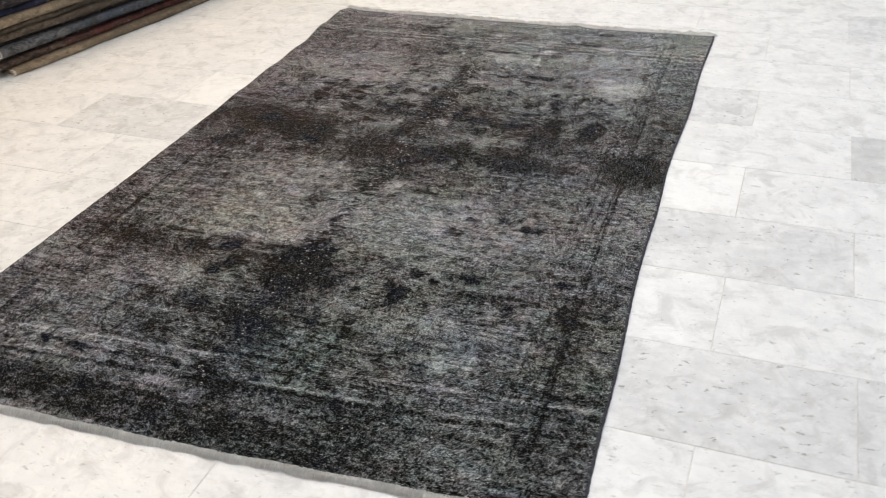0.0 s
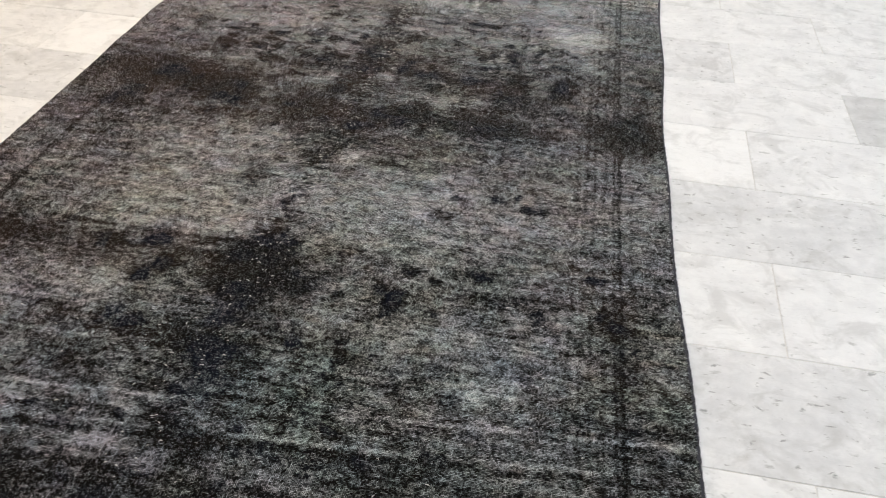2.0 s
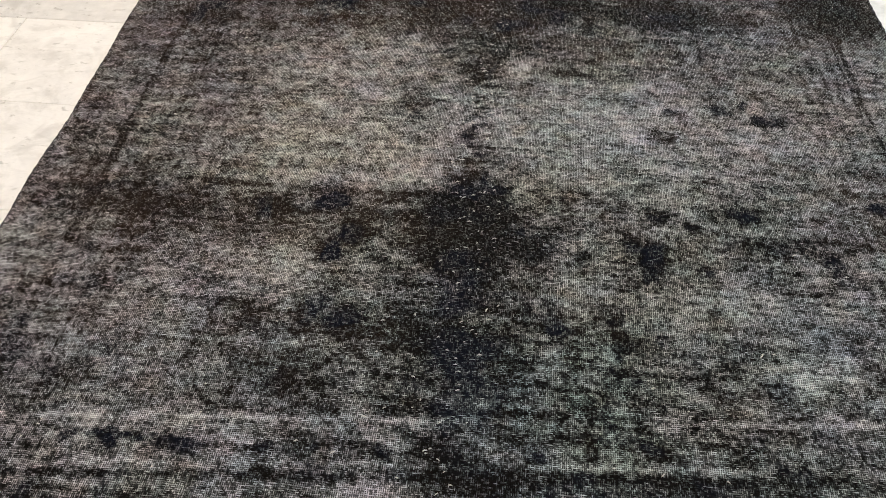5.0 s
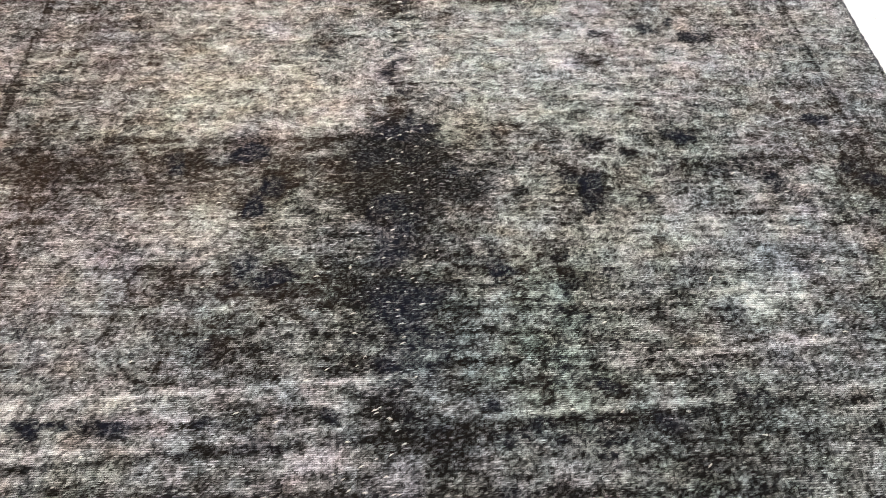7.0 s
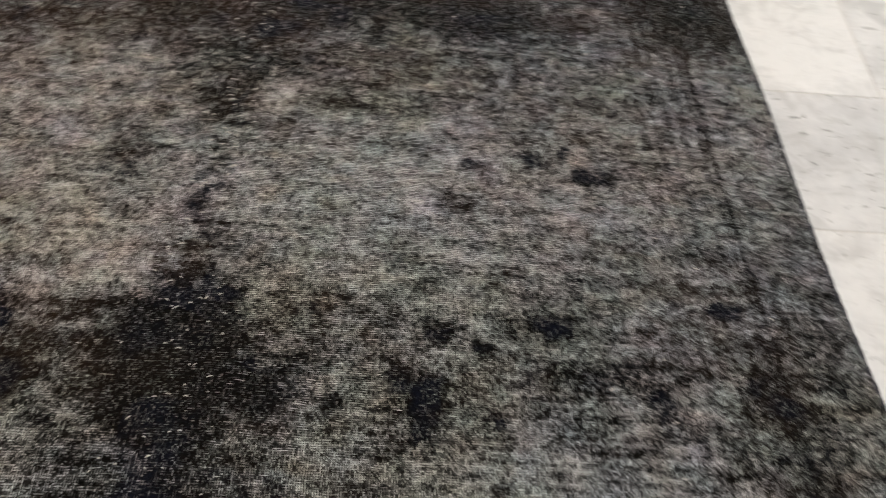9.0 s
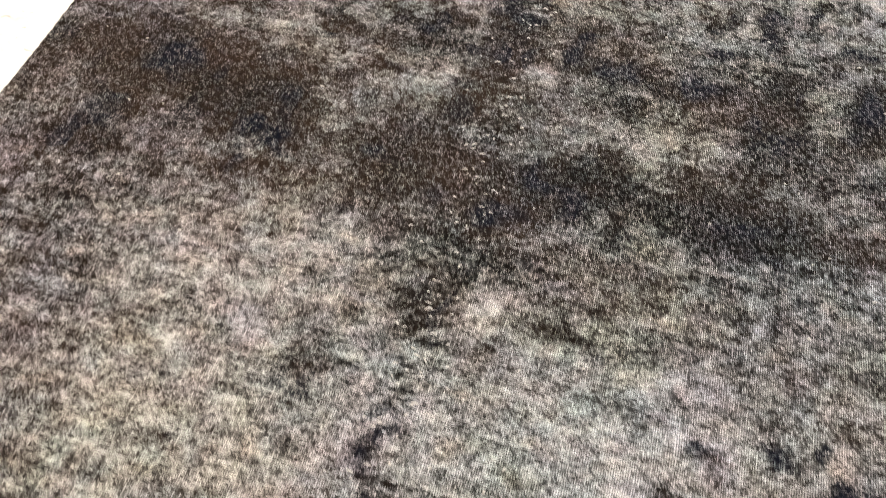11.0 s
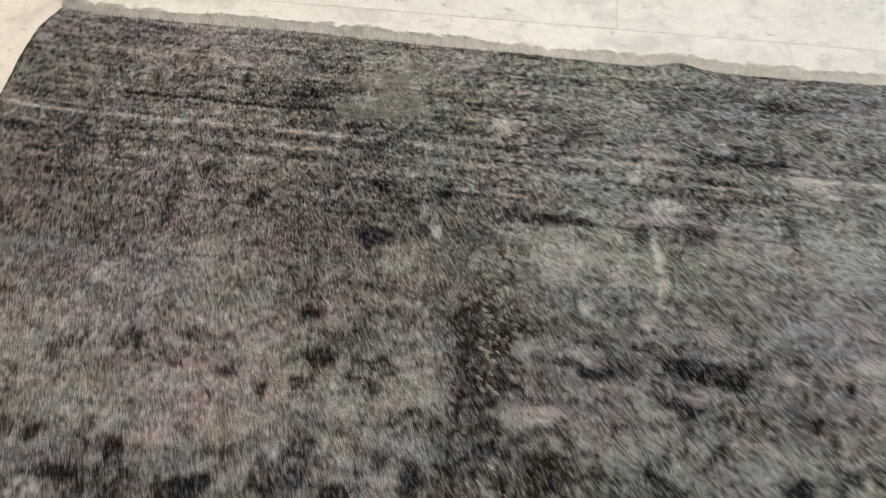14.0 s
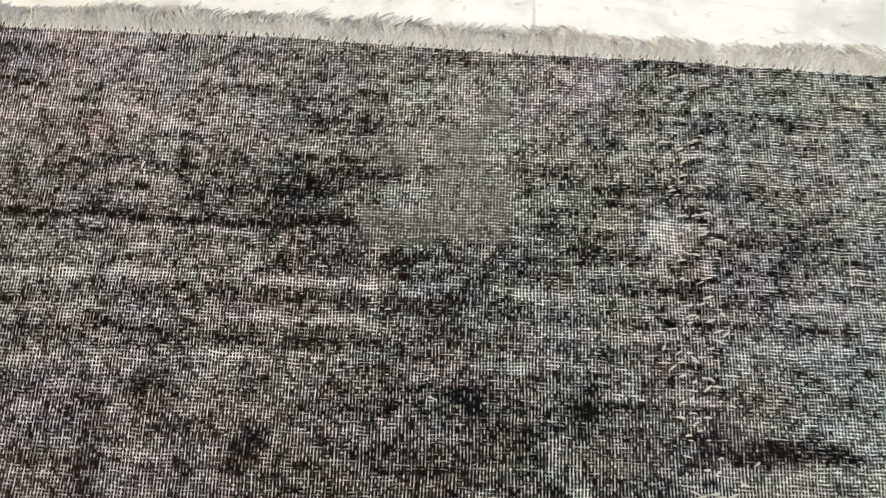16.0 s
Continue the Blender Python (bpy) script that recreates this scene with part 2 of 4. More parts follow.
    thread = m.math("DIVIDE", thread, m.math("MULTIPLY_ADD", thread, 0.42, 1.0))
    fluff = m.noise(m.stretch(m.place(), (0.6, 1.6, 1.0)), 420.0, 3.0, 0.7)
    dye = m.node("Attribute", attribute_name="dye").outputs["Color"]
    dark = m.mix(m.ramp(fluff, [(0.3, 0.0), (0.7, 1.0)]), m.mix(1.0, dye, (0.25, 0.25, 0.25), "MULTIPLY"), dye)
    pale = m.mix(fluff, m.mix(1.0, tint, (0.76, 0.76, 0.76), "MULTIPLY"), tint)
    base = m.mix(thread, dark, pale)
    m.bump(m.math("ADD", thread, m.math("MULTIPLY", fluff, 0.6)), 0.5, 0.0015)
    return m.done(base, 0.85, Specular_IOR_Level=0.02)


PILE = rug_pile()


def fringe_wool():
    """Fuzzy undyed ends, some strands nearly white and some grey with dye."""
    m = Nodes("grey_fringe")
    shade = m.node("NewGeometry").outputs["Random Per Island"]
    clump = m.noise(m.place(), 45.0, 3.0, 0.6)
    base = m.mix(m.math("ADD", m.math("MULTIPLY", shade, 0.65), m.math("MULTIPLY_ADD", clump, 1.1, -0.38), clamp=True), (0.53, 0.53, 0.53), (0.94, 0.94, 0.93))
    return m.done(base, 0.95, Specular_IOR_Level=0.1)


FRINGE = fringe_wool()
CORD = plain("navy_selvedge_cord", (0.022, 0.023, 0.034), 0.9, 260.0, 0.3, 0.6)
FLECK = plain("pale_loose_yarn", (0.52, 0.51, 0.49), 0.9, 200.0, 0.1)
STITCH = plain("black_end_stitching", (0.045, 0.045, 0.05), 0.9, 200.0, 0.2)


def wool(name, a, b, c=None, scale=26.0):
    """Folded carpet wool seen edge on: mottled colours across the pile, turning to a third colour along the fold."""
    m = Nodes(name)
    p = m.place()
    n = m.noise(m.stretch(p, (1.0, 1.0, 1.6)), scale, 6.0, 0.75, 0.8)
    f = m.noise(p, 300.0, 3.0, 0.7)
    if c:
        along = m.math("ADD", m.node("SeparateXYZ", p).outputs[1], m.math("MULTIPLY_ADD", m.noise(p, 7.0, 3.0), 0.9, -0.45))
        a = m.mix(m.ramp(along, [(0.22, 0.0), (0.50, 1.0)]), a, c)
    base = m.mix(m.ramp(n, [(0.42, 0.0), (0.60, 1.0)]), a, b)
    spots = m.noise(m.shift(p, (2.0, 5.0, 1.0)), 48.0, 4.0, 0.7, 0.5)
    base = m.mix(m.math("MULTIPLY", m.ramp(spots, [(0.56, 0.0), (0.66, 1.0)]), 0.75), base, tuple(v * 0.3 for v in b))
    base = m.mix(m.math("MULTIPLY", m.ramp(spots, [(0.34, 1.0), (0.42, 0.0)]), 0.35), base, (0.42, 0.38, 0.33))
    base = m.mix(m.math("MULTIPLY", f, 0.55), base, (0.02, 0.017, 0.015))
    m.bump(m.math("ADD", f, m.math("MULTIPLY", n, 1.5)), 0.9, 0.006)
    return m.done(base, 0.95, Specular_IOR_Level=0.1)


# ---- building helpers ----
def part(name, bm, material, parent=None, label=""):
    me = bpy.data.meshes.new(name)
    bm.to_mesh(me)
    bm.free()
    me.materials.append(material)
    ob = new(name, me)
    ob.parent = parent
    return tagged(ob, label)


def raw(name, verts, faces, material, parent=None, label=""):
    me = bpy.data.meshes.new(name)
    me.from_pydata(verts, [], faces)
    me.materials.append(material)
    ob = new(name, me)
    ob.parent = parent
    return tagged(ob, label)


def slab(bm, x0, x1, y0, y1, z0, z1, bevel=0.0):
    made = bmesh.ops.create_cube(bm, size=1.0, matrix=Matrix.Translation(((x0 + x1) / 2, (y0 + y1) / 2, (z0 + z1) / 2)) @ Matrix.Diagonal((x1 - x0, y1 - y0, z1 - z0, 1)))
    if bevel:
        edges = list({e for v in made["verts"] for e in v.link_edges})
        bmesh.ops.bevel(bm, geom=edges, offset=bevel, segments=1, affect="EDGES")
    return bm


# ---- room shell ----
def room():
    x0, x1, y0, y1, h = ROOM
    t = 0.2
    for name, box in (("wall_west", (x0 - t, x0, y0 - t, y1 + t)), ("wall_east", (x1, x1 + t, y0 - t, y1 + t)),
                      ("wall_south", (x0, x1, y0 - t, y0)), ("wall_north", (x0, x1, y1, y1 + t))):
        w = part(name, slab(bmesh.new(), *box, 0.0, h), PLASTER)
        tagged(w, "plain off-white plastered showroom wall", "wall", kind="structure")
    tagged(part("ceiling", slab(bmesh.new(), x0 - t, x1 + t, y0 - t, y1 + t, h, h + t), CEILING),
           "plain white painted showroom ceiling", "ceiling", kind="structure")


def ceiling_light(x, y, watts, colour):
    """A flat square ceiling panel with its lamp just below the diffuser."""
    h = ROOM[4]
    root = new("ceiling_light")
    root.location = (x, y, h)
    bm = bmesh.new()
    for a, b, c, d in ((-0.6, 0.6, -0.6, -0.56), (-0.6, 0.6, 0.56, 0.6), (-0.6, -0.56, -0.56, 0.56), (0.56, 0.6, -0.56, 0.56)):
        slab(bm, a, b, c, d, -0.06, -0.002)
    part("frame", bm, PANEL_FRAME, root)
    part("diffuser", slab(bmesh.new(), -0.56, 0.56, -0.56, 0.56, -0.045, -0.03), glow("lit_diffuser", colour), root)
    data = bpy.data.lights.new("panel_lamp", "AREA")
    data.shape, data.size, data.energy, data.color = "SQUARE", 1.1, watts, colour
    lamp = new("panel_lamp", data)
    lamp.location = (x, y, h - 0.07)
    tagged(root, "assumed square lit ceiling panel with a white frame", "ceiling light", "ceiling lights")


room()
for row in LAMPS:
    ceiling_light(*row)


# ---- the worn rug ----
X_R, X_L, Y_N, Y_F = -0.19, -1.87, -0.30, 2.355


def lattice(x, y, sx, sy, seed):
    """Smooth value noise, 0 to 1, with cells sx by sy metres."""
    rng = np.random.RandomState(seed)
    tab = rng.rand(256, 256)
    a, b = x / sx + 512.0, y / sy + 512.0
    i, j = np.floor(a).astype(int), np.floor(b).astype(int)
    fa, fb = a - i, b - j
    fa, fb = fa * fa * (3 - 2 * fa), fb * fb * (3 - 2 * fb)
    i0, i1, j0, j1 = i % 256, (i + 1) % 256, j % 256, (j + 1) % 256
    return (tab[i0, j0] * (1 - fa) + tab[i1, j0] * fa) * (1 - fb) + (tab[i0, j1] * (1 - fa) + tab[i1, j1] * fa) * fb


def side_right(y):
    return np.interp(y, [-0.3, 0.0, 0.3, 0.7, 1.1, 1.6, 2.1, 2.4], [-0.156, -0.180, -0.198, -0.219, -0.233, -0.235, -0.243, -0.246]) + 0.003 * np.sin(y * 9.0)


def side_left(y):
    wave = 0.0035 * np.sin(y * 25.0 + 0.8) + 0.003 * np.sin(y * 13.0)
    return np.interp(y, [-0.4, 0.2, 0.8, 1.4, 1.9, 2.1, 2.2, 2.28, 2.36], [-1.832, -1.836, -1.852, -1.880, -1.897, -1.918, -1.927, -1.922, -1.905]) + wave


def end_near(x):
    return np.interp(x, [-1.9, -1.43, -0.95, -0.49, -0.15], [-0.380, -0.355, -0.329, -0.292, -0.262]) + 0.0012 * np.sin(x * 31.0)


def end_far(x):
    bump = 0.012 * np.exp(-((x + 0.82) / 0.035) ** 2)
    return np.interp(x, [-1.94, -1.73, -1.45, -1.25, -1.10, -0.92, -0.64, -0.24], [2.354, 2.356, 2.358, 2.350, 2.349, 2.343, 2.341, 2.354]) + bump


def edge_point(s, t):
    """A place on the rug, s across from the west selvedge, t along from the near end."""
    x, y = -1.87 + 1.66 * s, -0.3 + 2.65 * t
    for _ in range(3):
        x = side_left(y) * (1 - s) + side_right(y) * s
        y = end_near(x) * (1 - t) + end_far(x) * t
    return x, y


def rug_height(x, y):
    """The rug lies flat, with a slight ripple along its west side and at the far hem."""
    west = np.exp(-(x + 1.88) / 0.07)
    far = np.exp(-np.clip(2.36 - y, 0, None) / 0.05)
    ripple = 0.006 * west * (1.3 + np.sin(y * 25.0 + 0.8) * 0.8 + 0.4 * np.sin(y * 13.0)) + 0.005 * far * np.exp(-((x + 0.82) / 0.04) ** 2)
    return 0.0055 + ripple + 0.0012 * lattice(x, y, 0.16, 0.16, 61)


# Patches of dye and wear, in decimetres from the datum: x, y, half width, half length, strength.
DYED_BANDS = [
    (10.5, 11.1, 9.5, 0.75, -0.07), (16.2, 11.7, 1.9, 0.75, -0.22), (14.7, 10.9, 0.9, 0.45, -0.16), (11.4, 10.5, 1.3, 0.55, -0.22),
    (9.4, 10.5, 0.8, 0.45, -0.12), (7.0, 10.4, 1.2, 0.5, -0.20), (3.0, 10.9, 1.1, 0.8, -0.26), (10.5, 13.4, 2.6, 0.8, -0.06),
    (15.2, 3.4, 3.2, 0.45, -0.13), (17.4, 4.0, 1.2, 1.1, -0.08), (10.5, -2.7, 9.0, 0.55, -0.20), (15.0, -2.6, 3.0, 0.6, -0.10), (6.5, -1.5, 1.3, 0.5, -0.12), (9.6, -1.5, 1.2, 0.35, -0.08),
    (2.6, 13.5, 0.7, 2.0, -0.06),
]
DARK_HEART = [
    (10.7, 3.35, 0.42, 0.78, -0.46), (10.9, 2.6, 0.35, 0.4, -0.30), (10.6, 1.8, 0.34, 0.6, -0.06), (10.65, 0.75, 0.55, 0.40, -0.18), (10.3, -0.2, 0.5, 0.4, -0.03),
    (10.2, -1.4, 0.6, 0.45, -0.16), (9.7, 3.0, 0.28, 0.28, -0.25), (10.75, 5.1, 0.42, 0.7, -0.07),
    (10.7, 6.8, 0.30, 0.9, -0.07), (10.8, 7.9, 0.30, 0.5, -0.10), (11.0, 12.6, 0.5, 0.9, -0.06), (10.95, 14.6, 0.42, 1.6, -0.12), (11.0, 17.3, 0.34, 0.8, -0.17),
]
NEAR_FLORETS = [
    (15.02, -1.32, 0.11, 0.15, -0.28), (14.13, -1.29, 0.21, 0.16, -0.24), (10.78, -0.98, 0.22, 0.13, -0.22), (7.82, -0.75, 0.11, 0.1, -0.25),
    (11.21, 0.85, 0.24, 0.21, -0.22), (14.3, 1, 0.8, 0.5, -0.1), (8.21, 1.06, 0.16, 0.26, -0.26), (12.3, 1.1, 0.24, 0.3, -0.22),
    (11.51, 1.11, 0.24, 0.11, -0.3), (12.87, 1.23, 0.18, 0.32, -0.18), (9.09, 1.25, 0.33, 0.13, -0.22), (12.81, 2.58, 0.18, 0.22, -0.28),
    (6.74, 2.7, 0.17, 0.11, -0.2), (7.67, 2.8, 0.19, 0.16, -0.3), (7.64, 2.83, 0.2, 0.38, -0.32), (9.68, 2.88, 0.31, 0.2, -0.22),
    (4.8, 3.03, 0.18, 0.14, -0.2), (12.5, 3.04, 0.2, 0.23, -0.3),
]
INNER_FLORETS = [
    (7.99, 3.2, 0.14, 0.17, -0.26), (7.99, 3.27, 0.13, 0.16, -0.25), (5.6, 3.3, 0.7, 0.25, -0.14), (14, 3.5, 0.3, 0.3, -0.2),
    (6.95, 3.67, 0.13, 0.16, -0.26), (13, 3.7, 0.3, 0.2, -0.18), (7.55, 3.84, 0.16, 0.17, -0.26), (7.49, 3.9, 0.19, 0.14, -0.22),
    (12, 6.6, 0.3, 0.34, -0.13), (16.5, 9.6, 0.32, 0.25, -0.26), (6.6, 12.6, 0.42, 0.45, -0.32), (8, 13.1, 0.5, 0.3, -0.12),
    (14, 13.17, 0.22, 0.24, -0.22), (11.57, 13.2, 0.11, 0.1, -0.22), (5.2, 13.2, 0.3, 0.35, -0.26), (12.42, 13.29, 0.18, 0.2, -0.2),
    (9.5, 13.3, 0.3, 0.25, -0.2), (8.94, 13.44, 0.15, 0.27, -0.3),
]
MIDDLE_FLORETS = [
    (6.33, 13.68, 0.24, 0.19, -0.2), (12.1, 13.8, 0.3, 0.3, -0.2), (15.49, 13.98, 0.23, 0.26, -0.16), (14.6, 14, 0.25, 0.22, -0.18),
    (13.96, 14.07, 0.19, 0.17, -0.22), (7.51, 14.15, 0.21, 0.12, -0.2), (6.81, 14.65, 0.29, 0.15, -0.22), (13, 14.7, 0.2, 0.2, -0.18),
    (5.39, 14.74, 0.28, 0.19, -0.2), (14.18, 15.11, 0.18, 0.17, -0.25), (12.46, 15.11, 0.17, 0.15, -0.2), (6.74, 15.19, 0.26, 0.36, -0.2),
    (15.3, 15.5, 0.12, 0.15, -0.25), (13, 15.5, 0.22, 0.25, -0.18), (11.62, 15.52, 0.13, 0.21, -0.3), (17, 15.6, 0.3, 0.3, -0.14),
    (4.96, 15.7, 0.1, 0.2, -0.2), (10.03, 15.75, 0.28, 0.27, -0.28),
]
FAR_FLORETS = [
    (9, 16.2, 1.4, 0.4, -0.06), (13.65, 16.46, 0.1, 0.11, -0.22), (13.18, 16.66, 0.1, 0.11, -0.2), (14.23, 16.71, 0.13, 0.11, -0.2),
    (15.6, 16.9, 0.2, 0.2, -0.14), (14.74, 17.16, 0.13, 0.1, -0.18), (6.22, 17.39, 0.1, 0.13, -0.2), (7.99, 17.47, 0.5, 0.14, -0.2),
    (4.3, 18.3, 0.12, 0.45, -0.14), (4.99, 19.01, 0.1, 0.13, -0.2), (12.78, 19.12, 0.21, 0.19, -0.22), (12.75, 19.15, 0.13, 0.19, -0.2),
    (15.81, 19.36, 0.1, 0.35, -0.18), (8.9, 19.58, 0.16, 0.2, -0.22), (10.33, 19.79, 0.62, 0.1, -0.24), (12.71, 20.13, 0.18, 0.1, -0.2),
    (13.9, 22.5, 0.6, 0.5, -0.14),
]
WORN = [
    (10.49, -1.86, 0.27, 0.19, 0.16), (8.6, -1.7, 0.6, 0.4, 0.1), (11.61, -1.66, 0.28, 0.16, 0.2), (11.29, -1.03, 0.18, 0.13, 0.22),
    (5.6, 0.8, 0.5, 0.25, 0.22), (4.97, 0.86, 0.1, 0.26, 0.25), (15.6, 0.9, 1.1, 1, 0.08), (7.6, 1.9, 1.4, 0.45, 0.1),
    (13.8, 2, 0.9, 0.4, 0.08), (11.54, 4.55, 0.43, 0.18, 0.18), (12.9, 6, 1.9, 1.9, 0.12), (7.5, 6, 1.9, 1.9, 0.12),
    (13.85, 6.5, 0.14, 0.08, 0.2), (13.8, 8.2, 1.8, 0.9, 0.13), (10.07, 8.23, 0.21, 0.32, 0.16),
]
WORN_MIDDLE = [
    (12.1, 8.9, 0.3, 0.2, 0.14), (5, 9, 0.3, 0.3, 0.06), (8.5, 11.8, 1.1, 0.3, 0.2), (8.71, 12.72, 0.2, 0.1, 0.2),
    (10.25, 12.81, 0.27, 0.25, 0.16), (16.16, 14.86, 0.24, 0.1, 0.18), (13, 15.4, 1.9, 1.4, 0.12), (8, 16.2, 1.6, 0.3, 0.12),
    (10.32, 16.49, 0.33, 0.15, 0.2), (5.0, 16.9, 0.7, 0.7, 0.26), (5.47, 17.2, 0.48, 0.15, 0.18),
    (16, 17.5, 1.8, 1.8, 0.12), (10.4, 17.5, 0.15, 0.15, 0.16), (5.6, 17.8, 1.9, 1.9, 0.12),
]
WORN_FAR = [
    (16.34, 18.03, 0.13, 0.11, 0.18), (8.81, 18.15, 0.1, 0.1, 0.26), (9.67, 18.25, 0.1, 0.1, 0.25), (9.56, 19.04, 0.73, 0.44, 0.1),
    (8.64, 19.08, 0.06, 0.52, 0.3), (11.82, 19.31, 0.11, 0.1, 0.3), (6.8, 19.6, 1.4, 0.55, 0.2), (8.51, 20.16, 0.17, 0.17, 0.25),
    (8.95, 20.72, 0.14, 0.14, 0.22), (7.62, 21.52, 0.1, 0.1, 0.28), (11.04, 21.65, 0.1, 0.16, 0.3), (12.9, 22, 0.55, 0.55, 0.1),
    (12.4, 23, 0.8, 0.3, 0.12),
]
SMALL_BLOSSOMS = [
    (15.32, -1.22, 0.12, 0.08, -0.24), (15.03, -1.29, 0.1, 0.1, -0.24), (14.84, -1.22, 0.08, 0.07, -0.22), (14.28, -1.29, 0.11, 0.1, -0.24), (14.07, -1.23, 0.09, 0.08, -0.22),
]
BORDER_BLOSSOMS = [
    (15.67, -1.31, 0.11, 0.1, -0.24), (14.61, -1.25, 0.09, 0.08, -0.24), (13.08, -1.14, 0.11, 0.09, -0.24), (12.35, -1.11, 0.11, 0.08, -0.24),
    (11.38, -1.1, 0.09, 0.1, -0.24), (11.76, -1.06, 0.09, 0.08, -0.24), (9.35, -0.99, 0.14, 0.08, -0.24), (8.62, -0.84, 0.11, 0.11, -0.24),
    (12.93, -0.08, 0.14, 0.18, -0.24), (8.27, 1.48, 0.07, 0.28, -0.24), (7.79, 2.44, 0.07, 0.17, -0.24), (10.34, 2.63, 0.17, 0.18, -0.24),
    (3.19, 2.99, 0.21, 0.21, -0.24), (15.5, 3.22, 0.13, 0.16, -0.24), (3.54, 3.32, 0.12, 0.24, -0.24), (15.9, 3.39, 0.17, 0.16, -0.24),
    (6.07, 4.05, 0.22, 0.12, -0.24), (10.19, 4.3, 0.28, 0.12, -0.24),
]
FIELD_BLOSSOMS = [
    (3.77, 4.41, 0.16, 0.14, -0.24), (7.27, 6.09, 0.23, 0.15, -0.24), (5.32, 6.73, 0.24, 0.14, -0.24), (7.08, 6.85, 0.14, 0.13, -0.24),
    (6.2, 7.06, 0.18, 0.12, -0.24), (5.68, 7.21, 0.09, 0.1, -0.24), (8.9, 8.03, 0.31, 0.09, -0.24), (14.4, 10.52, 0.18, 0.23, -0.24),
    (13.61, 10.67, 0.18, 0.19, -0.24), (13.65, 11.25, 0.2, 0.07, -0.24), (15.44, 11.53, 0.13, 0.26, -0.24), (11.42, 11.76, 0.25, 0.26, -0.24),
    (13.36, 12.08, 0.14, 0.09, -0.24), (12.83, 12.37, 0.27, 0.1, -0.24), (5.44, 12.64, 0.16, 0.13, -0.24), (8.43, 13.06, 0.14, 0.11, -0.24),
    (8.79, 13.11, 0.14, 0.11, -0.24), (13.56, 13.2, 0.11, 0.1, -0.24),
]
MIDDLE_BLOSSOMS = [
    (6.48, 13.36, 0.31, 0.28, -0.24), (9.83, 13.47, 0.2, 0.22, -0.24), (14.04, 13.49, 0.12, 0.1, -0.24), (15.51, 13.58, 0.14, 0.13, -0.24),
    (12.55, 13.6, 0.14, 0.14, -0.24), (5.04, 13.72, 0.26, 0.31, -0.24), (12.98, 13.77, 0.2, 0.19, -0.24), (9.77, 14.02, 0.25, 0.25, -0.24),
    (15.77, 14.06, 0.2, 0.17, -0.24), (6.41, 14.22, 0.22, 0.08, -0.24), (12.52, 14.27, 0.11, 0.11, -0.24), (15.65, 14.58, 0.15, 0.12, -0.24),
    (14.44, 14.61, 0.23, 0.13, -0.24), (7.67, 14.8, 0.14, 0.17, -0.24), (11.8, 14.92, 0.22, 0.18, -0.24), (15.75, 15.07, 0.19, 0.09, -0.24),
    (7.41, 15.11, 0.13, 0.23, -0.24), (13.24, 15.22, 0.12, 0.07, -0.24),
]
FAR_BLOSSOMS = [
    (8.69, 15.58, 0.11, 0.1, -0.24), (6.1, 15.59, 0.08, 0.24, -0.24), (16.34, 15.61, 0.11, 0.09, -0.24), (12.05, 15.75, 0.09, 0.1, -0.24),
    (7.03, 15.93, 0.15, 0.13, -0.24), (6.4, 16.21, 0.12, 0.11, -0.24), (8.29, 16.87, 0.16, 0.11, -0.24), (13.03, 17.07, 0.16, 0.15, -0.24),
    (9.51, 17.33, 0.49, 0.07, -0.24), (7.65, 17.34, 0.1, 0.1, -0.24), (8.35, 17.37, 0.23, 0.09, -0.24), (10.68, 17.62, 0.16, 0.15, -0.24),
    (13.38, 17.7, 0.14, 0.13, -0.24), (15, 19.54, 0.07, 0.29, -0.24), (14.52, 19.62, 0.13, 0.24, -0.24), (8.1, 19.72, 0.27, 0.16, -0.24),
    (12.16, 19.72, 0.11, 0.07, -0.24), (9.86, 19.76, 0.41, 0.09, -0.24),
]
HEM_BLOSSOMS = [
    (6.74, 19.97, 0.1, 0.23, -0.24), (11.72, 20.07, 0.1, 0.13, -0.24), (15.49, 20.13, 0.13, 0.08, -0.24), (14.52, 20.16, 0.11, 0.07, -0.24),
    (10.01, 21.25, 0.08, 0.09, -0.24), (13.36, 21.25, 0.16, 0.07, -0.24), (7.28, 21.28, 0.57, 0.11, -0.24), (5.48, 21.33, 0.18, 0.12, -0.24),
    (14.26, 21.88, 0.3, 0.13, -0.24), (8.38, 22.44, 0.3, 0.16, -0.24), (6.57, 22.58, 0.3, 0.14, -0.24),
]
RUBBED = [
    (8.62, 5.3, 0.09, 0.13, 0.12), (10, 18.95, 0.36, 0.39, 0.08), (11.75, 12.5, 0.17, 0.1, 0.12), (12.17, 12.41, 0.13, 0.08, 0.12),
    (11.48, 11.02, 0.07, 0.08, 0.12), (6.1, 15.49, 0.07, 0.12, 0.12), (14.69, 12.57, 0.28, 0.11, 0.12), (4.68, 20.18, 0.07, 0.52, 0.12),
    (8.19, 21.1, 0.08, 0.08, 0.12), (9.13, 18.82, 0.21, 0.29, 0.08), (12.23, 18.8, 0.25, 0.22, 0.12), (6.25, 20.85, 0.28, 0.16, 0.2),
    (5.15, 20.76, 0.23, 0.12, 0.2), (5.75, 17.81, 0.31, 0.14, 0.22), (13.35, 22.86, 0.1, 0.12, 0.12), (14.66, 21.28, 0.07, 0.07, 0.12),
]
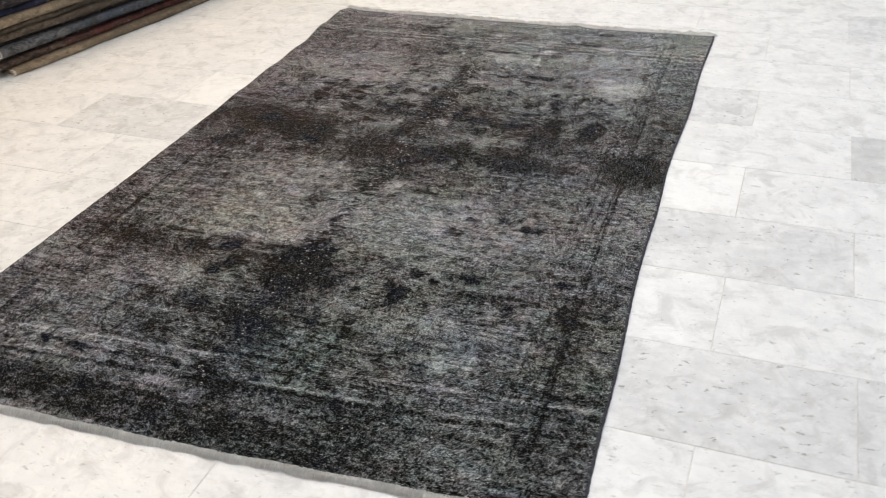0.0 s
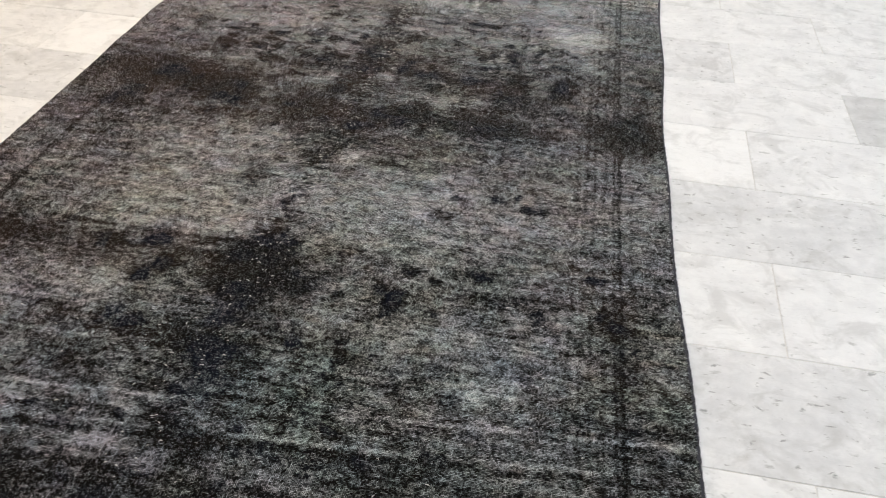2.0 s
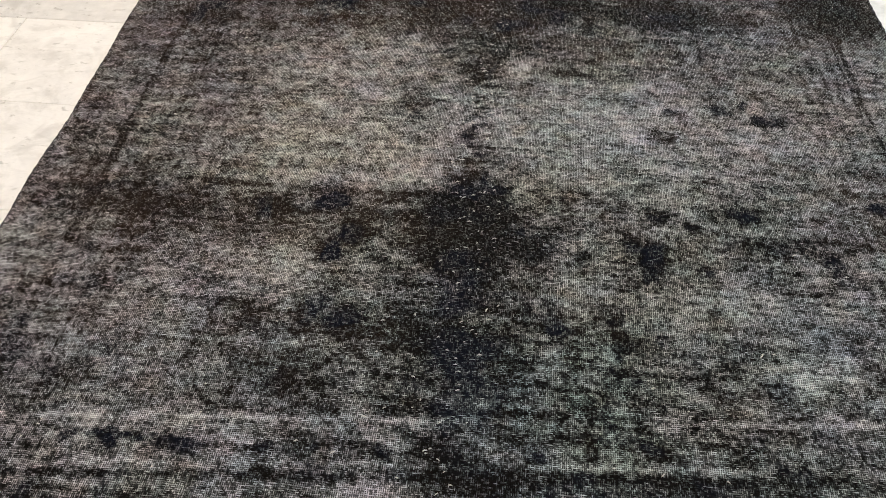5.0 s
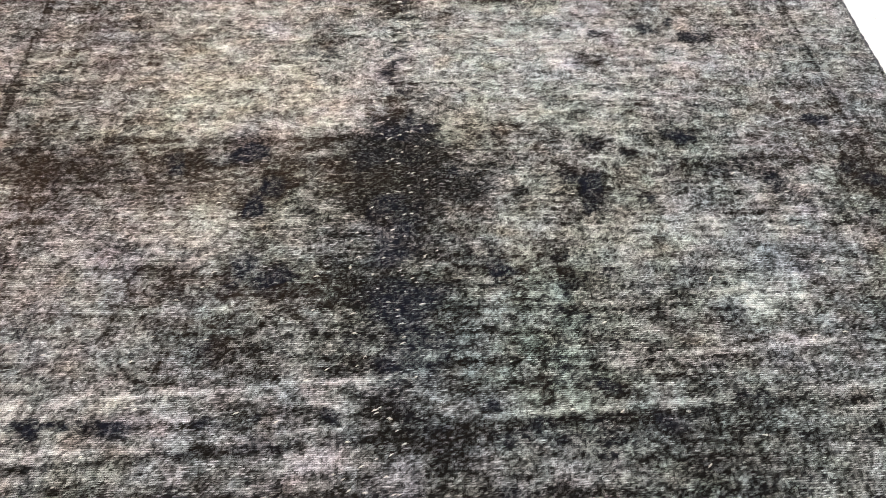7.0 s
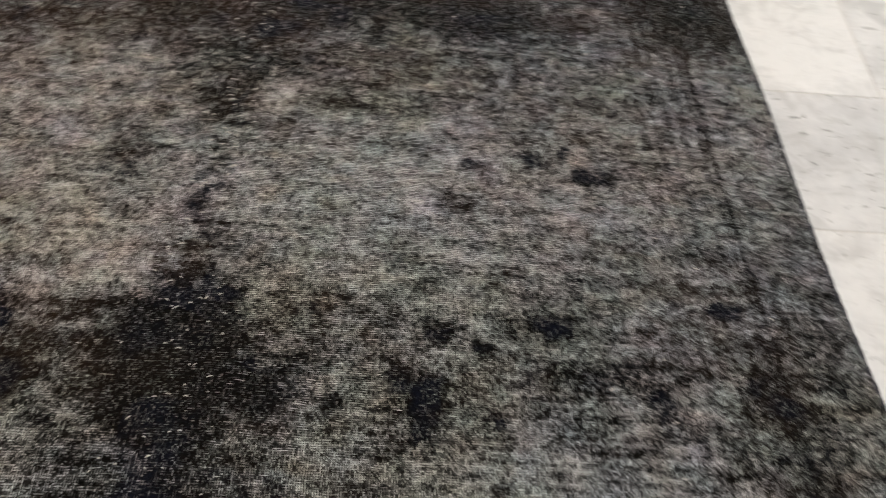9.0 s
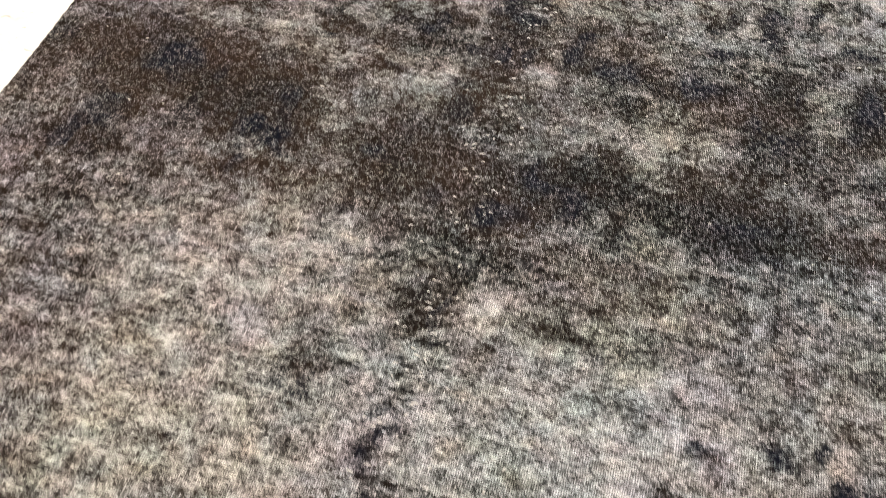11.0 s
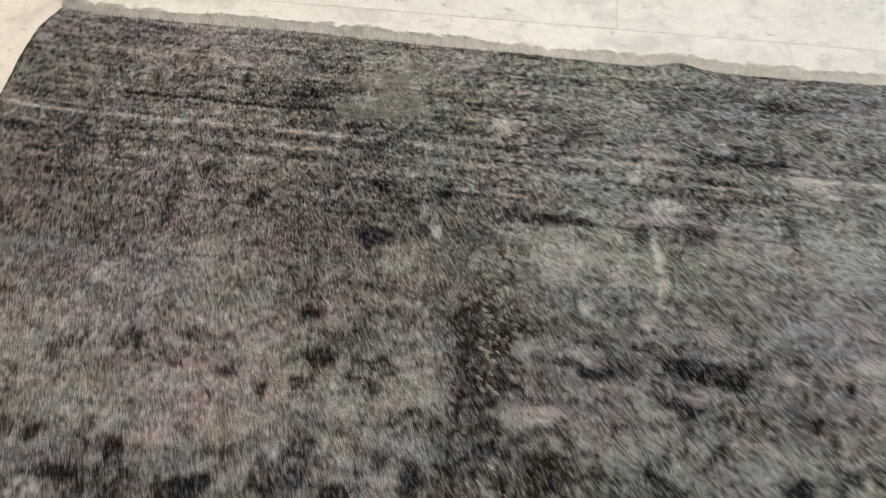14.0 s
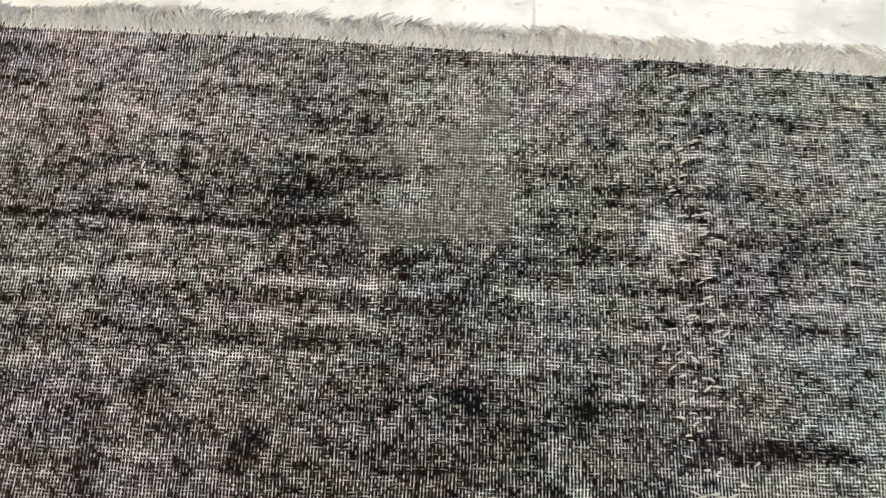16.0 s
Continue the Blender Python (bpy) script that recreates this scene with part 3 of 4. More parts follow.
BAND_BLOSSOMS = [
    (11.99, 10.19, 0.46, 0.43, -0.15), (9.55, 10.49, 0.45, 0.48, -0.15), (10.18, 9.75, 0.44, 0.34, -0.15), (8.92, 10.95, 0.31, 0.29, -0.15),
    (6.76, 12.57, 0.47, 0.5, -0.15), (7.34, 10.65, 0.37, 0.36, -0.15), (6.67, 10.45, 0.43, 0.41, -0.15), (5.09, 13.21, 0.29, 0.7, -0.15),
    (16.26, 11.56, 0.52, 0.55, -0.15), (16.77, 10.33, 0.46, 0.39, -0.15), (14.92, 10.55, 0.32, 0.39, -0.15), (13.86, 11.04, 0.33, 0.4, -0.15),
    (13.82, 10.27, 0.36, 0.37, -0.15), (14.32, 9.61, 0.24, 0.24, -0.15), (11.43, 11.76, 0.24, 0.27, -0.15), (8.73, 12.43, 0.21, 0.22, -0.15),
    (17.1, 9.45, 0.32, 0.36, -0.15),
]
BAND_RUBBED = [
    (9.77, 11.21, 0.62, 0.09, 0.05), (8.34, 11.36, 0.46, 0.1, 0.05), (9.98, 8.27, 0.27, 0.21, 0.05), (11.94, 8.58, 0.28, 0.21, 0.05),
    (13.75, 6.43, 0.18, 0.07, 0.05), (11.98, 12.48, 0.25, 0.21, 0.05), (10.45, 12.85, 0.13, 0.21, 0.05),
]
# Boxes with straight woven edges: x from, x to, y from, y to, strength.
BLOCKS = [
    (10.02, 11.44, 2.55, 4.15, -0.12), (10.0, 10.8, 1.1, 2.5, -0.02), (9.85, 11.1, 0.0, 1.0, -0.05), (11.5, 15.4, 3.98, 4.10, -0.14),
    (11.5, 15.8, 4.15, 8.2, 0.01), (11.5, 12.3, 4.15, 5.3, 0.05), (9.6, 10.9, 19.76, 19.84, -0.08), (9.0, 10.6, 18.4, 19.6, 0.02), (13.75, 17.3, 21.58, 21.64, -0.32),
    (13.75, 17.3, 21.66, 22.3, -0.06),
]


# Thin dark outlines of the cornered figure by the near border: from x, y to x, y.
OUTLINES = [(14.29, 1.38, 14.48, 0.27), (14.48, 0.27, 14.18, -0.30), (14.18, -0.30, 13.96, -0.56), (13.96, -0.56, 13.3, -0.60)]

# Faded dye plus uneven light in one tone, west side to east, near end first.
DYE_AND_LIGHT_NEAR = (
    (-0.06, -0.05, -0.03, -0.01, -0.01, -0.05, -0.10, -0.08, -0.06, -0.05, -0.03, -0.06, -0.09),
    (-0.06, -0.07, -0.04, -0.02, -0.03, -0.10, -0.11, -0.12, -0.12, -0.06, -0.03, -0.07, -0.13),
    (-0.08, -0.15, -0.12, -0.06, -0.14, -0.20, -0.20, -0.21, -0.21, -0.16, -0.11, -0.18, -0.18),
    (-0.07, -0.15, -0.18, -0.10, -0.15, -0.19, -0.24, -0.20, -0.13, -0.16, -0.12, -0.18, -0.18),
    (-0.01, -0.07, -0.19, -0.10, -0.07, -0.20, -0.25, -0.15, -0.14, -0.09, -0.06, -0.17, -0.15),
    (0.00, -0.05, -0.17, -0.11, -0.09, -0.17, -0.25, -0.18, -0.11, -0.13, -0.14, -0.18, -0.13),
    (-0.08, -0.11, -0.13, -0.07, -0.11, -0.11, -0.10, -0.12, -0.12, -0.17, -0.09, -0.12, -0.09),
)
DYE_AND_LIGHT_MIDDLE = (
    (-0.09, -0.09, -0.10, -0.12, -0.13, -0.11, -0.01, -0.04, -0.06, -0.11, -0.04, -0.07, -0.06),
    (-0.13, -0.14, -0.19, -0.21, -0.20, -0.20, -0.09, -0.09, -0.13, -0.14, -0.12, -0.04, -0.03),
    (-0.17, -0.20, -0.24, -0.28, -0.26, -0.31, -0.27, -0.28, -0.20, -0.19, -0.18, -0.11, -0.06),
    (-0.20, -0.19, -0.15, -0.14, -0.14, -0.15, -0.07, -0.14, -0.17, -0.15, -0.11, -0.16, -0.12),
    (-0.18, -0.18, -0.13, -0.14, -0.17, -0.17, -0.20, -0.25, -0.24, -0.24, -0.20, -0.18, -0.13),
    (-0.15, -0.18, -0.17, -0.15, -0.20, -0.15, -0.15, -0.20, -0.18, -0.17, -0.19, -0.17, -0.14),
    (-0.09, -0.10, -0.15, -0.21, -0.21, -0.22, -0.16, -0.13, -0.15, -0.13, -0.09, -0.14, -0.12),
)
DYE_AND_LIGHT_FAR = (
    (-0.06, -0.08, -0.09, -0.08, -0.08, -0.06, -0.06, -0.06, -0.17, -0.22, -0.21, -0.15, -0.11),
    (-0.11, -0.15, -0.16, -0.11, -0.08, -0.04, -0.09, -0.07, -0.08, -0.09, -0.09, -0.09, -0.08),
    (-0.13, -0.15, -0.18, -0.11, -0.16, -0.16, -0.00, -0.01, -0.10, -0.08, -0.02, -0.02, -0.03),
    (-0.12, -0.10, -0.04, -0.06, -0.18, -0.10, -0.10, -0.04, -0.07, -0.03, 0.03, 0.01, -0.01),
    (-0.08, -0.06, -0.00, -0.00, -0.03, -0.04, -0.00, 0.03, -0.04, -0.04, 0.01, 0.01, -0.00),
    (-0.03, -0.01, 0.02, 0.04, 0.02, -0.00, 0.02, 0.03, -0.01, -0.01, -0.00, -0.00, -0.00),
)


def dye_and_light(x, y):
    """The faded dye and the light put into its tone, spread smoothly over the rug."""
    tab = np.array(DYE_AND_LIGHT_NEAR + DYE_AND_LIGHT_MIDDLE + DYE_AND_LIGHT_FAR)
    a = np.clip((x + 1.9) / 1.7 * (tab.shape[1] - 1), 0, tab.shape[1] - 1.001)
    b = np.clip((y + 0.4) / 2.8 * (tab.shape[0] - 1), 0, tab.shape[0] - 1.001)
    i, j = a.astype(int), b.astype(int)
    fa, fb = a - i, b - j
    return (tab[j, i] * (1 - fa) + tab[j, i + 1] * fa) * (1 - fb) + (tab[j + 1, i] * (1 - fa) + tab[j + 1, i + 1] * fa) * fb


def stamp(shape, cx, cy, rx, ry):
    """The part of the grid round a place given in decimetres from the datum."""
    ny, nx = shape
    i, wi = (1.87 - cx / 10) / 1.66 * nx, ((rx * 2.2 + 1.0) / 16.6) * nx
    j, wj = (cy / 10 + 0.32) / 2.67 * ny, ((ry * 2.2 + 1.0) / 26.7) * ny
    return slice(max(0, int(j - wj)), max(0, int(j + wj) + 1)), slice(max(0, int(i - wi)), max(0, int(i + wi) + 1))


def soft_box(dx, dy, x0, x1, y0, y1, soft=0.05):
    """1 inside a box, falling to 0 over a few threads."""
    inside = np.minimum(np.minimum(dx - x0, x1 - dx), np.minimum(dy - y0, y1 - dy))
    return np.clip(inside / soft + 0.5, 0, 1)


def rug_patterns(x, y):
    """How worn the pile is at each place (0 dyed black, 1 worn to the warps), the tint of what shows and the dye left in the pile."""
    wx = x + 0.016 * (lattice(x, y, 0.05, 0.035, 3) - 0.5) + 0.011 * (lattice(x, y, 0.014, 0.012, 4) - 0.5)
    wy = y + 0.016 * (lattice(x, y, 0.05, 0.035, 5) - 0.5) + 0.011 * (lattice(x, y, 0.014, 0.012, 6) - 0.5)
    dx, dy = -wx * 10, wy * 10
    tone = 0.362 + dye_and_light(wx, wy)
    blossom = np.zeros_like(tone)
    grain = lattice(x, y, 0.011, 0.009, 7) * 0.6 + lattice(x, y, 0.006, 0.005, 8) * 0.4
    ragged = lattice(x, y, 0.016, 0.0045, 9) * 0.7 + lattice(x, y, 0.005, 0.005, 10) * 0.3
    for rows in (DYED_BANDS, DARK_HEART, NEAR_FLORETS, INNER_FLORETS, MIDDLE_FLORETS, FAR_FLORETS, WORN, WORN_MIDDLE, WORN_FAR,
                 SMALL_BLOSSOMS, BORDER_BLOSSOMS, FIELD_BLOSSOMS, MIDDLE_BLOSSOMS, FAR_BLOSSOMS, HEM_BLOSSOMS, RUBBED, BAND_BLOSSOMS, BAND_RUBBED):
        for cx, cy, rx, ry, k in rows:
            w = stamp(tone.shape, cx, cy, rx, ry)
            ox, oy = (dx[w] - cx) / rx, (dy[w] - cy) / ry
            r2 = ox * ox + oy * oy
            if rx < 0.6:
                petals = 5 + int(cx * 7 + cy * 3) % 3
                r2 = r2 * (1 + 0.16 * np.cos(petals * np.arctan2(oy, ox) + cx * 9) + 0.9 * (grain[w] - 0.5))
                spot = np.exp(-np.minimum(r2, 9) ** 2.2 * 0.5)
            else:
                spot = np.exp(-np.minimum(r2, 9) ** 1.8 * 0.5)
            if k > 0 and rx < 0.9:
                spot = spot * (0.25 + 1.35 * ragged[w])
            elif cy > 19.3:
                spot = spot * 0.65
            tone[w] += k * spot * (1.2 if rx < 0.6 else 1.0)
            if k < 0 and rx < 0.6:
                blossom[w] = np.maximum(blossom[w], spot)
    for x0, x1, y0, y1, k in BLOCKS:
        tone += k * soft_box(-x * 10 + 0.35 * (dx + x * 10), y * 10 + 0.25 * (dy - y * 10), x0, x1, y0, y1, 0.06)
    dx, dy = -x * 10 + 0.3 * (dx + x * 10), y * 10 + 0.2 * (dy - y * 10)
    # border: guard stripes along both sides, which run with the edges, and across both ends
    east = dx - 0.05 * dy + 0.0007 * dy * dy
    west = dx - 0.027 * dy
    along = np.clip((dy + 1.9) * 2, 0, 1) * np.clip((22.3 - dy) * 2, 0, 1)
    patchy = 0.45 + 1.1 * lattice(x, y, 0.03, 0.16, 18)
    for at, wide, k in ((3.02, 0.045, -0.25), (3.14, 0.03, -0.18), (2.75, 0.05, -0.05), (3.36, 0.04, -0.08), (3.50, 0.025, 0.04), (3.60, 0.03, -0.08),
                        (3.70, 0.03, 0.04), (3.80, 0.03, -0.06), (3.90, 0.03, 0.05), (4.0, 0.03, -0.05), (4.12, 0.03, 0.03), (5.95, 0.05, -0.06)):
        tone += k * np.exp(-((east - at) / wide) ** 2) * along * patchy
    for at, wide, k in ((17.13, 0.04, -0.19), (17.04, 0.03, -0.13), (16.93, 0.04, 0.04), (16.41, 0.035, -0.11), (16.29, 0.03, -0.08), (16.18, 0.03, -0.11), (16.04, 0.03, -0.10), (15.30, 0.04, -0.06), (14.75, 0.04, -0.07)):
        tone += k * np.exp(-((west - at) / wide) ** 2) * along * patchy * (1 - 0.65 * np.clip((dy - 8) / 4, 0, 1))
    near = dy + 0.085 * (dx - 11.2)
    broken = 1.7 * lattice(x, y, 0.10, 0.02, 17) * (0.4 + 1.2 * lattice(x, y, 0.02, 0.012, 19))
    for at, wide, k in ((-0.56, 0.05, 0.18), (-0.70, 0.04, 0.05), (-1.27, 0.05, 0.17), (-1.45, 0.06, -0.18), (-0.42, 0.05, -0.05), (-1.58, 0.04, 0.06)):
        tone += k * np.exp(-((near - at) / wide) ** 2) * broken
    for at, wide, k in ((20.72, 0.035, 0.14), (21.05, 0.04, 0.20), (21.3, 0.03, 0.07), (20.5, 0.05, -0.08), (20.88, 0.05, -0.06), (22.45, 0.03, 0.12), (22.9, 0.05, -0.08), (19.75, 0.05, -0.05)):
        bend = at + 0.04 * np.sin(dx * 0.5)
        tone += k * np.exp(-((dy - bend) / wide) ** 2) * broken
    # outlined flowers and broken curls of the old pattern, clearest beyond the middle
    clear = 0.55 + 0.75 * np.clip((dy - 9.2) / 1.2, 0, 1) * np.clip((18.2 - dy) / 1.5, 0, 1)
    petals = np.zeros_like(tone)
    for size, radius, seed, k in ((0.092, 0.027, 51, -0.16), (0.064, 0.017, 55, -0.14), (0.13, 0.034, 58, 0.05)):
        tab = np.random.RandomState(seed).rand(6, 64, 64)
        i, j = np.floor(wx / size).astype(int) % 64, np.floor(wy / size).astype(int) % 64
        ox = (wx / size) % 1 - 0.5 - 0.4 * (tab[0, i, j] - 0.5)
        oy = (wy / size) % 1 - 0.5 - 0.4 * (tab[1, i, j] - 0.5)
        turn = np.arctan2(oy, ox)
        d = np.hypot(ox, oy) * size / (radius * (0.7 + 0.5 * tab[2, i, j]))
        d = d * (1 + 0.20 * np.cos(5 * turn + 6.28 * tab[3, i, j]))
        ring = np.clip((1.0 - d) * 5, 0, 1) - np.clip((0.66 - d) * 6, 0, 1) + 0.8 * np.clip((0.30 - d) * 7, 0, 1)
        half = np.where(tab[5, i, j] < 0.5, np.clip(0.5 + 1.5 * np.sin(turn + 6.28 * tab[3, i, j]), 0, 1), 1.0)
        petals += k * ring * half * np.where(tab[4, i, j] < 0.6, 1.0, 0.15)
    tone += petals * clear * (1 - 0.6 * np.clip((dy - 18.5) / 1.5, 0, 1))
    f = lattice(wx, wy, 0.030, 0.024, 21)
    vine = np.abs(lattice(wx, wy, 0.085, 0.075, 23) - 0.5)
    tone -= 0.10 * np.clip(1 - vine / 0.028, 0, 1) * clear
    curl = np.abs(lattice(wx, wy, 0.05, 0.042, 24) - 0.5)
    tone += 0.10 * np.clip(1 - curl / 0.035, 0, 1) * np.clip((dy - 8.6) / 0.8, 0, 1) * np.clip((13.4 - dy) / 1.2, 0, 1)
    tone -= 0.07 * np.clip((f - 0.68) * 6, 0, 1) * (1 - 0.6 * np.clip((dy - 18.5) / 1.5, 0, 1))
    tone += 0.06 * np.clip((0.28 - f) * 6, 0, 1)
    # the mended place by the far hem, stepped, in a plain close grey weave
    patches = ((12.44, 12.69, 22.62, 23.0), (12.65, 13.12, 22.2, 22.62), (12.4, 13.15, 21.52, 22.2), (13.1, 13.75, 21.45, 21.8), (13.25, 13.58, 22.16, 22.44))
    mend = np.maximum.reduce([soft_box(dx, dy, *b, 0.07) for b in patches]) * (0.55 + 0.45 * np.clip((lattice(x, y, 0.05, 0.006, 91) - 0.3) * 4, 0, 1))
    for x0, y0, x1, y1 in OUTLINES:
        f0 = np.clip(((dx - x0) * (x1 - x0) + (dy - y0) * (y1 - y0)) / ((x1 - x0) ** 2 + (y1 - y0) ** 2), 0, 1)
        tone -= 0.13 * np.exp(-((dx - x0 - f0 * (x1 - x0)) ** 2 + (dy - y0 - f0 * (y1 - y0)) ** 2) / 0.05 ** 2) * patchy
    # weft streaks, mottling, knots
    streaks = 0.14 * (lattice(x, y, 0.055, 0.0075, 31) - 0.5) + 0.11 * (lattice(x, y, 0.40, 0.006, 35) - 0.5) + 0.10 * (lattice(x, y, 0.14, 0.004, 36) - 0.5)
    tone += streaks * (1 - 0.55 * np.clip((dy - 6.0) / 4.5, 0, 1) * np.clip((20.5 - dy) / 1.5, 0, 1))
    even = 1 - 0.5 * np.clip((dy - 8.5) / 2, 0, 1) * np.clip((20.5 - dy) / 2, 0, 1)
    calm = 1 - 0.6 * np.clip((dy - 17.5) / 2.5, 0, 1)
    tone += 0.09 * (lattice(x, y, 0.022, 0.009, 32) - 0.5) + 0.03 * (lattice(x, y, 0.11, 0.08, 33) - 0.5) + 0.06 * calm * (lattice(wx, wy, 0.036, 0.028, 37) - 0.5)
    tone += 0.14 * calm * (lattice(wx, wy, 0.017, 0.016, 38) - 0.5) + even * (0.20 * (lattice(x, y, 0.009, 0.007, 34) - 0.5) + 0.12 * (lattice(x, y, 0.0055, 0.005, 39) - 0.5))
    # the frayed fold that runs the length of the rug
    fold = np.exp(-((dx - 10.75) / 0.30) ** 2) * np.clip((dy - 4.0) / 1, 0, 1)
    tone += fold * (0.36 * (lattice(x, y, 0.012, 0.006, 40) - 0.5) - 0.01)
    tone -= 0.025 * np.exp(-((dx - 11.0) / 0.32) ** 4) * np.clip((dy - 11.8) / 1, 0, 1) * np.clip((18.6 - dy) / 1, 0, 1)
    tone = tone * (1 - mend) + mend * (0.44 + 0.5 * (tone - 0.40))
    # tint: beige, grey-green, slate blue, rose grey
    gold = soft_box(dx, dy, 11.45, 17.0, 4.05, 9.5, 0.5) * (0.45 + 0.5 * np.exp(-((dx - 12.2) / 2.2) ** 2 - ((dy - 5.4) / 2.6) ** 2)) + 0.5 * np.exp(-((dx - 8.0) / 2.2) ** 2 - ((dy - 5.8) / 1.8) ** 2)
    gold += 0.25 * np.exp(-((dx - 12.2) / 1.6) ** 2 - ((dy - 15.5) / 2.5) ** 2)
    leaf = np.exp(-((dx - 8.8) / 1.6) ** 2 - ((dy - 0.2) / 1.8) ** 2) + 0.5 * np.exp(-((dx - 11.5) / 1.5) ** 2 - ((dy - 11.8) / 1.2) ** 2) + 0.5 * np.exp(-((dx - 10.0) / 1.2) ** 2 - ((dy - 19.5) / 1.2) ** 2)
    slate = np.exp(-((dx - 5.8) / 1.3) ** 2 - ((dy - 2.2) / 2.0) ** 2) + 0.7 * np.exp(-((dx - 14.0) / 0.9) ** 2 - ((dy - 0.4) / 0.6) ** 2)
    warm = lattice(x, y, 0.16, 0.14, 41) * 0.6 + lattice(x, y, 0.05, 0.04, 42) * 0.4 + 0.10 * np.clip((dx - 11.0) / 4, -1, 0.4)
    rose = lattice(x, y, 0.12, 0.10, 43) * 0.6 + lattice(x, y, 0.04, 0.03, 44) * 0.4 + 0.30 * np.clip((dx - 12.5) / 3, 0, 1) * (1 - np.clip(gold, 0, 1))
    rose -= 0.25 * np.clip((10.5 - dx) / 3, 0, 1) * np.clip(1 - np.abs(dy - 1.0) / 4, 0, 1) + 0.2 * np.clip((10.5 - dx) / 3, 0, 1) * np.clip((dy - 17.5) / 2, 0, 1)
    olive = np.exp(-((dx - 9.5) / 5.0) ** 2 - ((dy - 6.5) / 4.0) ** 2)
    fleck = np.clip((lattice(wx, wy, 0.026, 0.020, 45) - 0.5) * 2.6, -1, 1)
    sage = np.clip((lattice(wx, wy, 0.021, 0.018, 46) - 0.5) * 2.6, -1, 1)
    rust = np.clip((lattice(wx, wy, 0.045, 0.022, 47) - 0.74) * 6, 0, 1)
    red = 0.718 + 0.075 * (warm - 0.5) + 0.06 * (rose - 0.5) + 0.018 * fleck - 0.024 * sage + 0.02 * rust + 0.008 * gold - 0.035 * leaf - 0.035 * slate
    green = 0.731 + 0.03 * (warm - 0.5) - 0.05 * (rose - 0.5) + 0.004 * fleck + 0.014 * sage - 0.018 * rust - 0.004 * gold + 0.005 * leaf - 0.015 * slate
    blue = 0.750 - 0.085 * (warm - 0.5) + 0.05 * (rose - 0.5) - 0.010 * olive - 0.024 * fleck + 0.012 * sage - 0.045 * rust - 0.027 * gold - 0.022 * leaf + 0.02 * slate
    # the near part and the far east corner show more of their wefts, the rest more of its warps
    lean = np.clip((dy - 6.0) / 4.5, 0, 1) * (1 - 0.7 * np.clip((dy - 18.8) / 1.4, 0, 1)) - np.clip((10.4 - dx) * 1.2, 0, 1) * np.clip((dy - 18.2) / 1.5, 0, 1)
    lean += 0.7 * (lattice(x, y, 0.22, 0.18, 48) - 0.5) + 0.1
    lean = lean * (1 - 0.3 * np.clip((dx - 12.0) / 2, 0, 1)) * (1 - 0.2 * np.clip((dy - 15.5) / 2, 0, 1)) * (1 - mend)
    # where the pile is quite gone the bare cotton is nearly neutral
    bald = np.clip((tone - 0.50) * 5, 0, 0.7)
    red, green, blue = red * (1 - bald) + 0.740 * bald, green * (1 - bald) + 0.727 * bald, blue * (1 - bald) + 0.726 * bald
    cool = np.clip((3.0 - dy) / 3.0, 0, 1) * (0.5 + 0.5 * np.clip((dx - 6) / 4, 0, 1))
    red, blue = red - 0.030 * cool, blue + 0.024 * cool
    # the dye itself: brown-black, navy in many of the flowers
    brown = np.clip(0.26 + 0.16 * np.clip((dy - 6.5) / 2, 0, 1) * np.clip((19.5 - dy) / 2, 0, 1) + 0.9 * (lattice(x, y, 0.11, 0.08, 81) - 0.4) + 0.5 * (lattice(wx, wy, 0.03, 0.025, 82) - 0.5) + 0.25 * np.clip((dx - 11.5) / 3, -1, 1), 0, 1)
    brown = brown * (1 - 0.7 * soft_box(dx, dy, 9.8, 11.5, -0.2, 4.4, 0.5))
    brown = brown * np.clip((dy + 1.9) / 5, 0.1, 1) * (1 - 0.4 * np.clip((dy - 18.5) / 2, 0, 1))
    navy = np.clip(blossom * (lattice(x, y, 0.06, 0.06, 83) > 0.45) + 1.6 * (lattice(wx, wy, 0.04, 0.03, 84) - 0.68) + 0.25 * cool, 0, 1)
    dye = [0.0055 * (1 - brown) + b * brown for b in (0.025, 0.0155, 0.011)]
    dye = [c * (1 - navy) + n * navy for c, n in zip(dye, (0.0055, 0.0068, 0.013))]
    red, green, blue = (c * (1 + 0.12 * np.clip((dy - 18.5) / 1.5, 0, 1)) for c in (red, green, blue))
    dye = [c * (1 - 0.85 * mend) + g * 0.85 * mend for c, g in zip(dye, (0.088, 0.087, 0.078))]
    red, green, blue = (c * (1 - mend) + g * mend for c, g in zip((red, green, blue), (0.40, 0.395, 0.375)))
    ones = np.ones_like(tone)
    return np.clip(tone, 0.0, 1.0), np.stack([red, green, blue, np.clip(lean, 0, 1)], -1), np.stack([*dye, ones], -1)


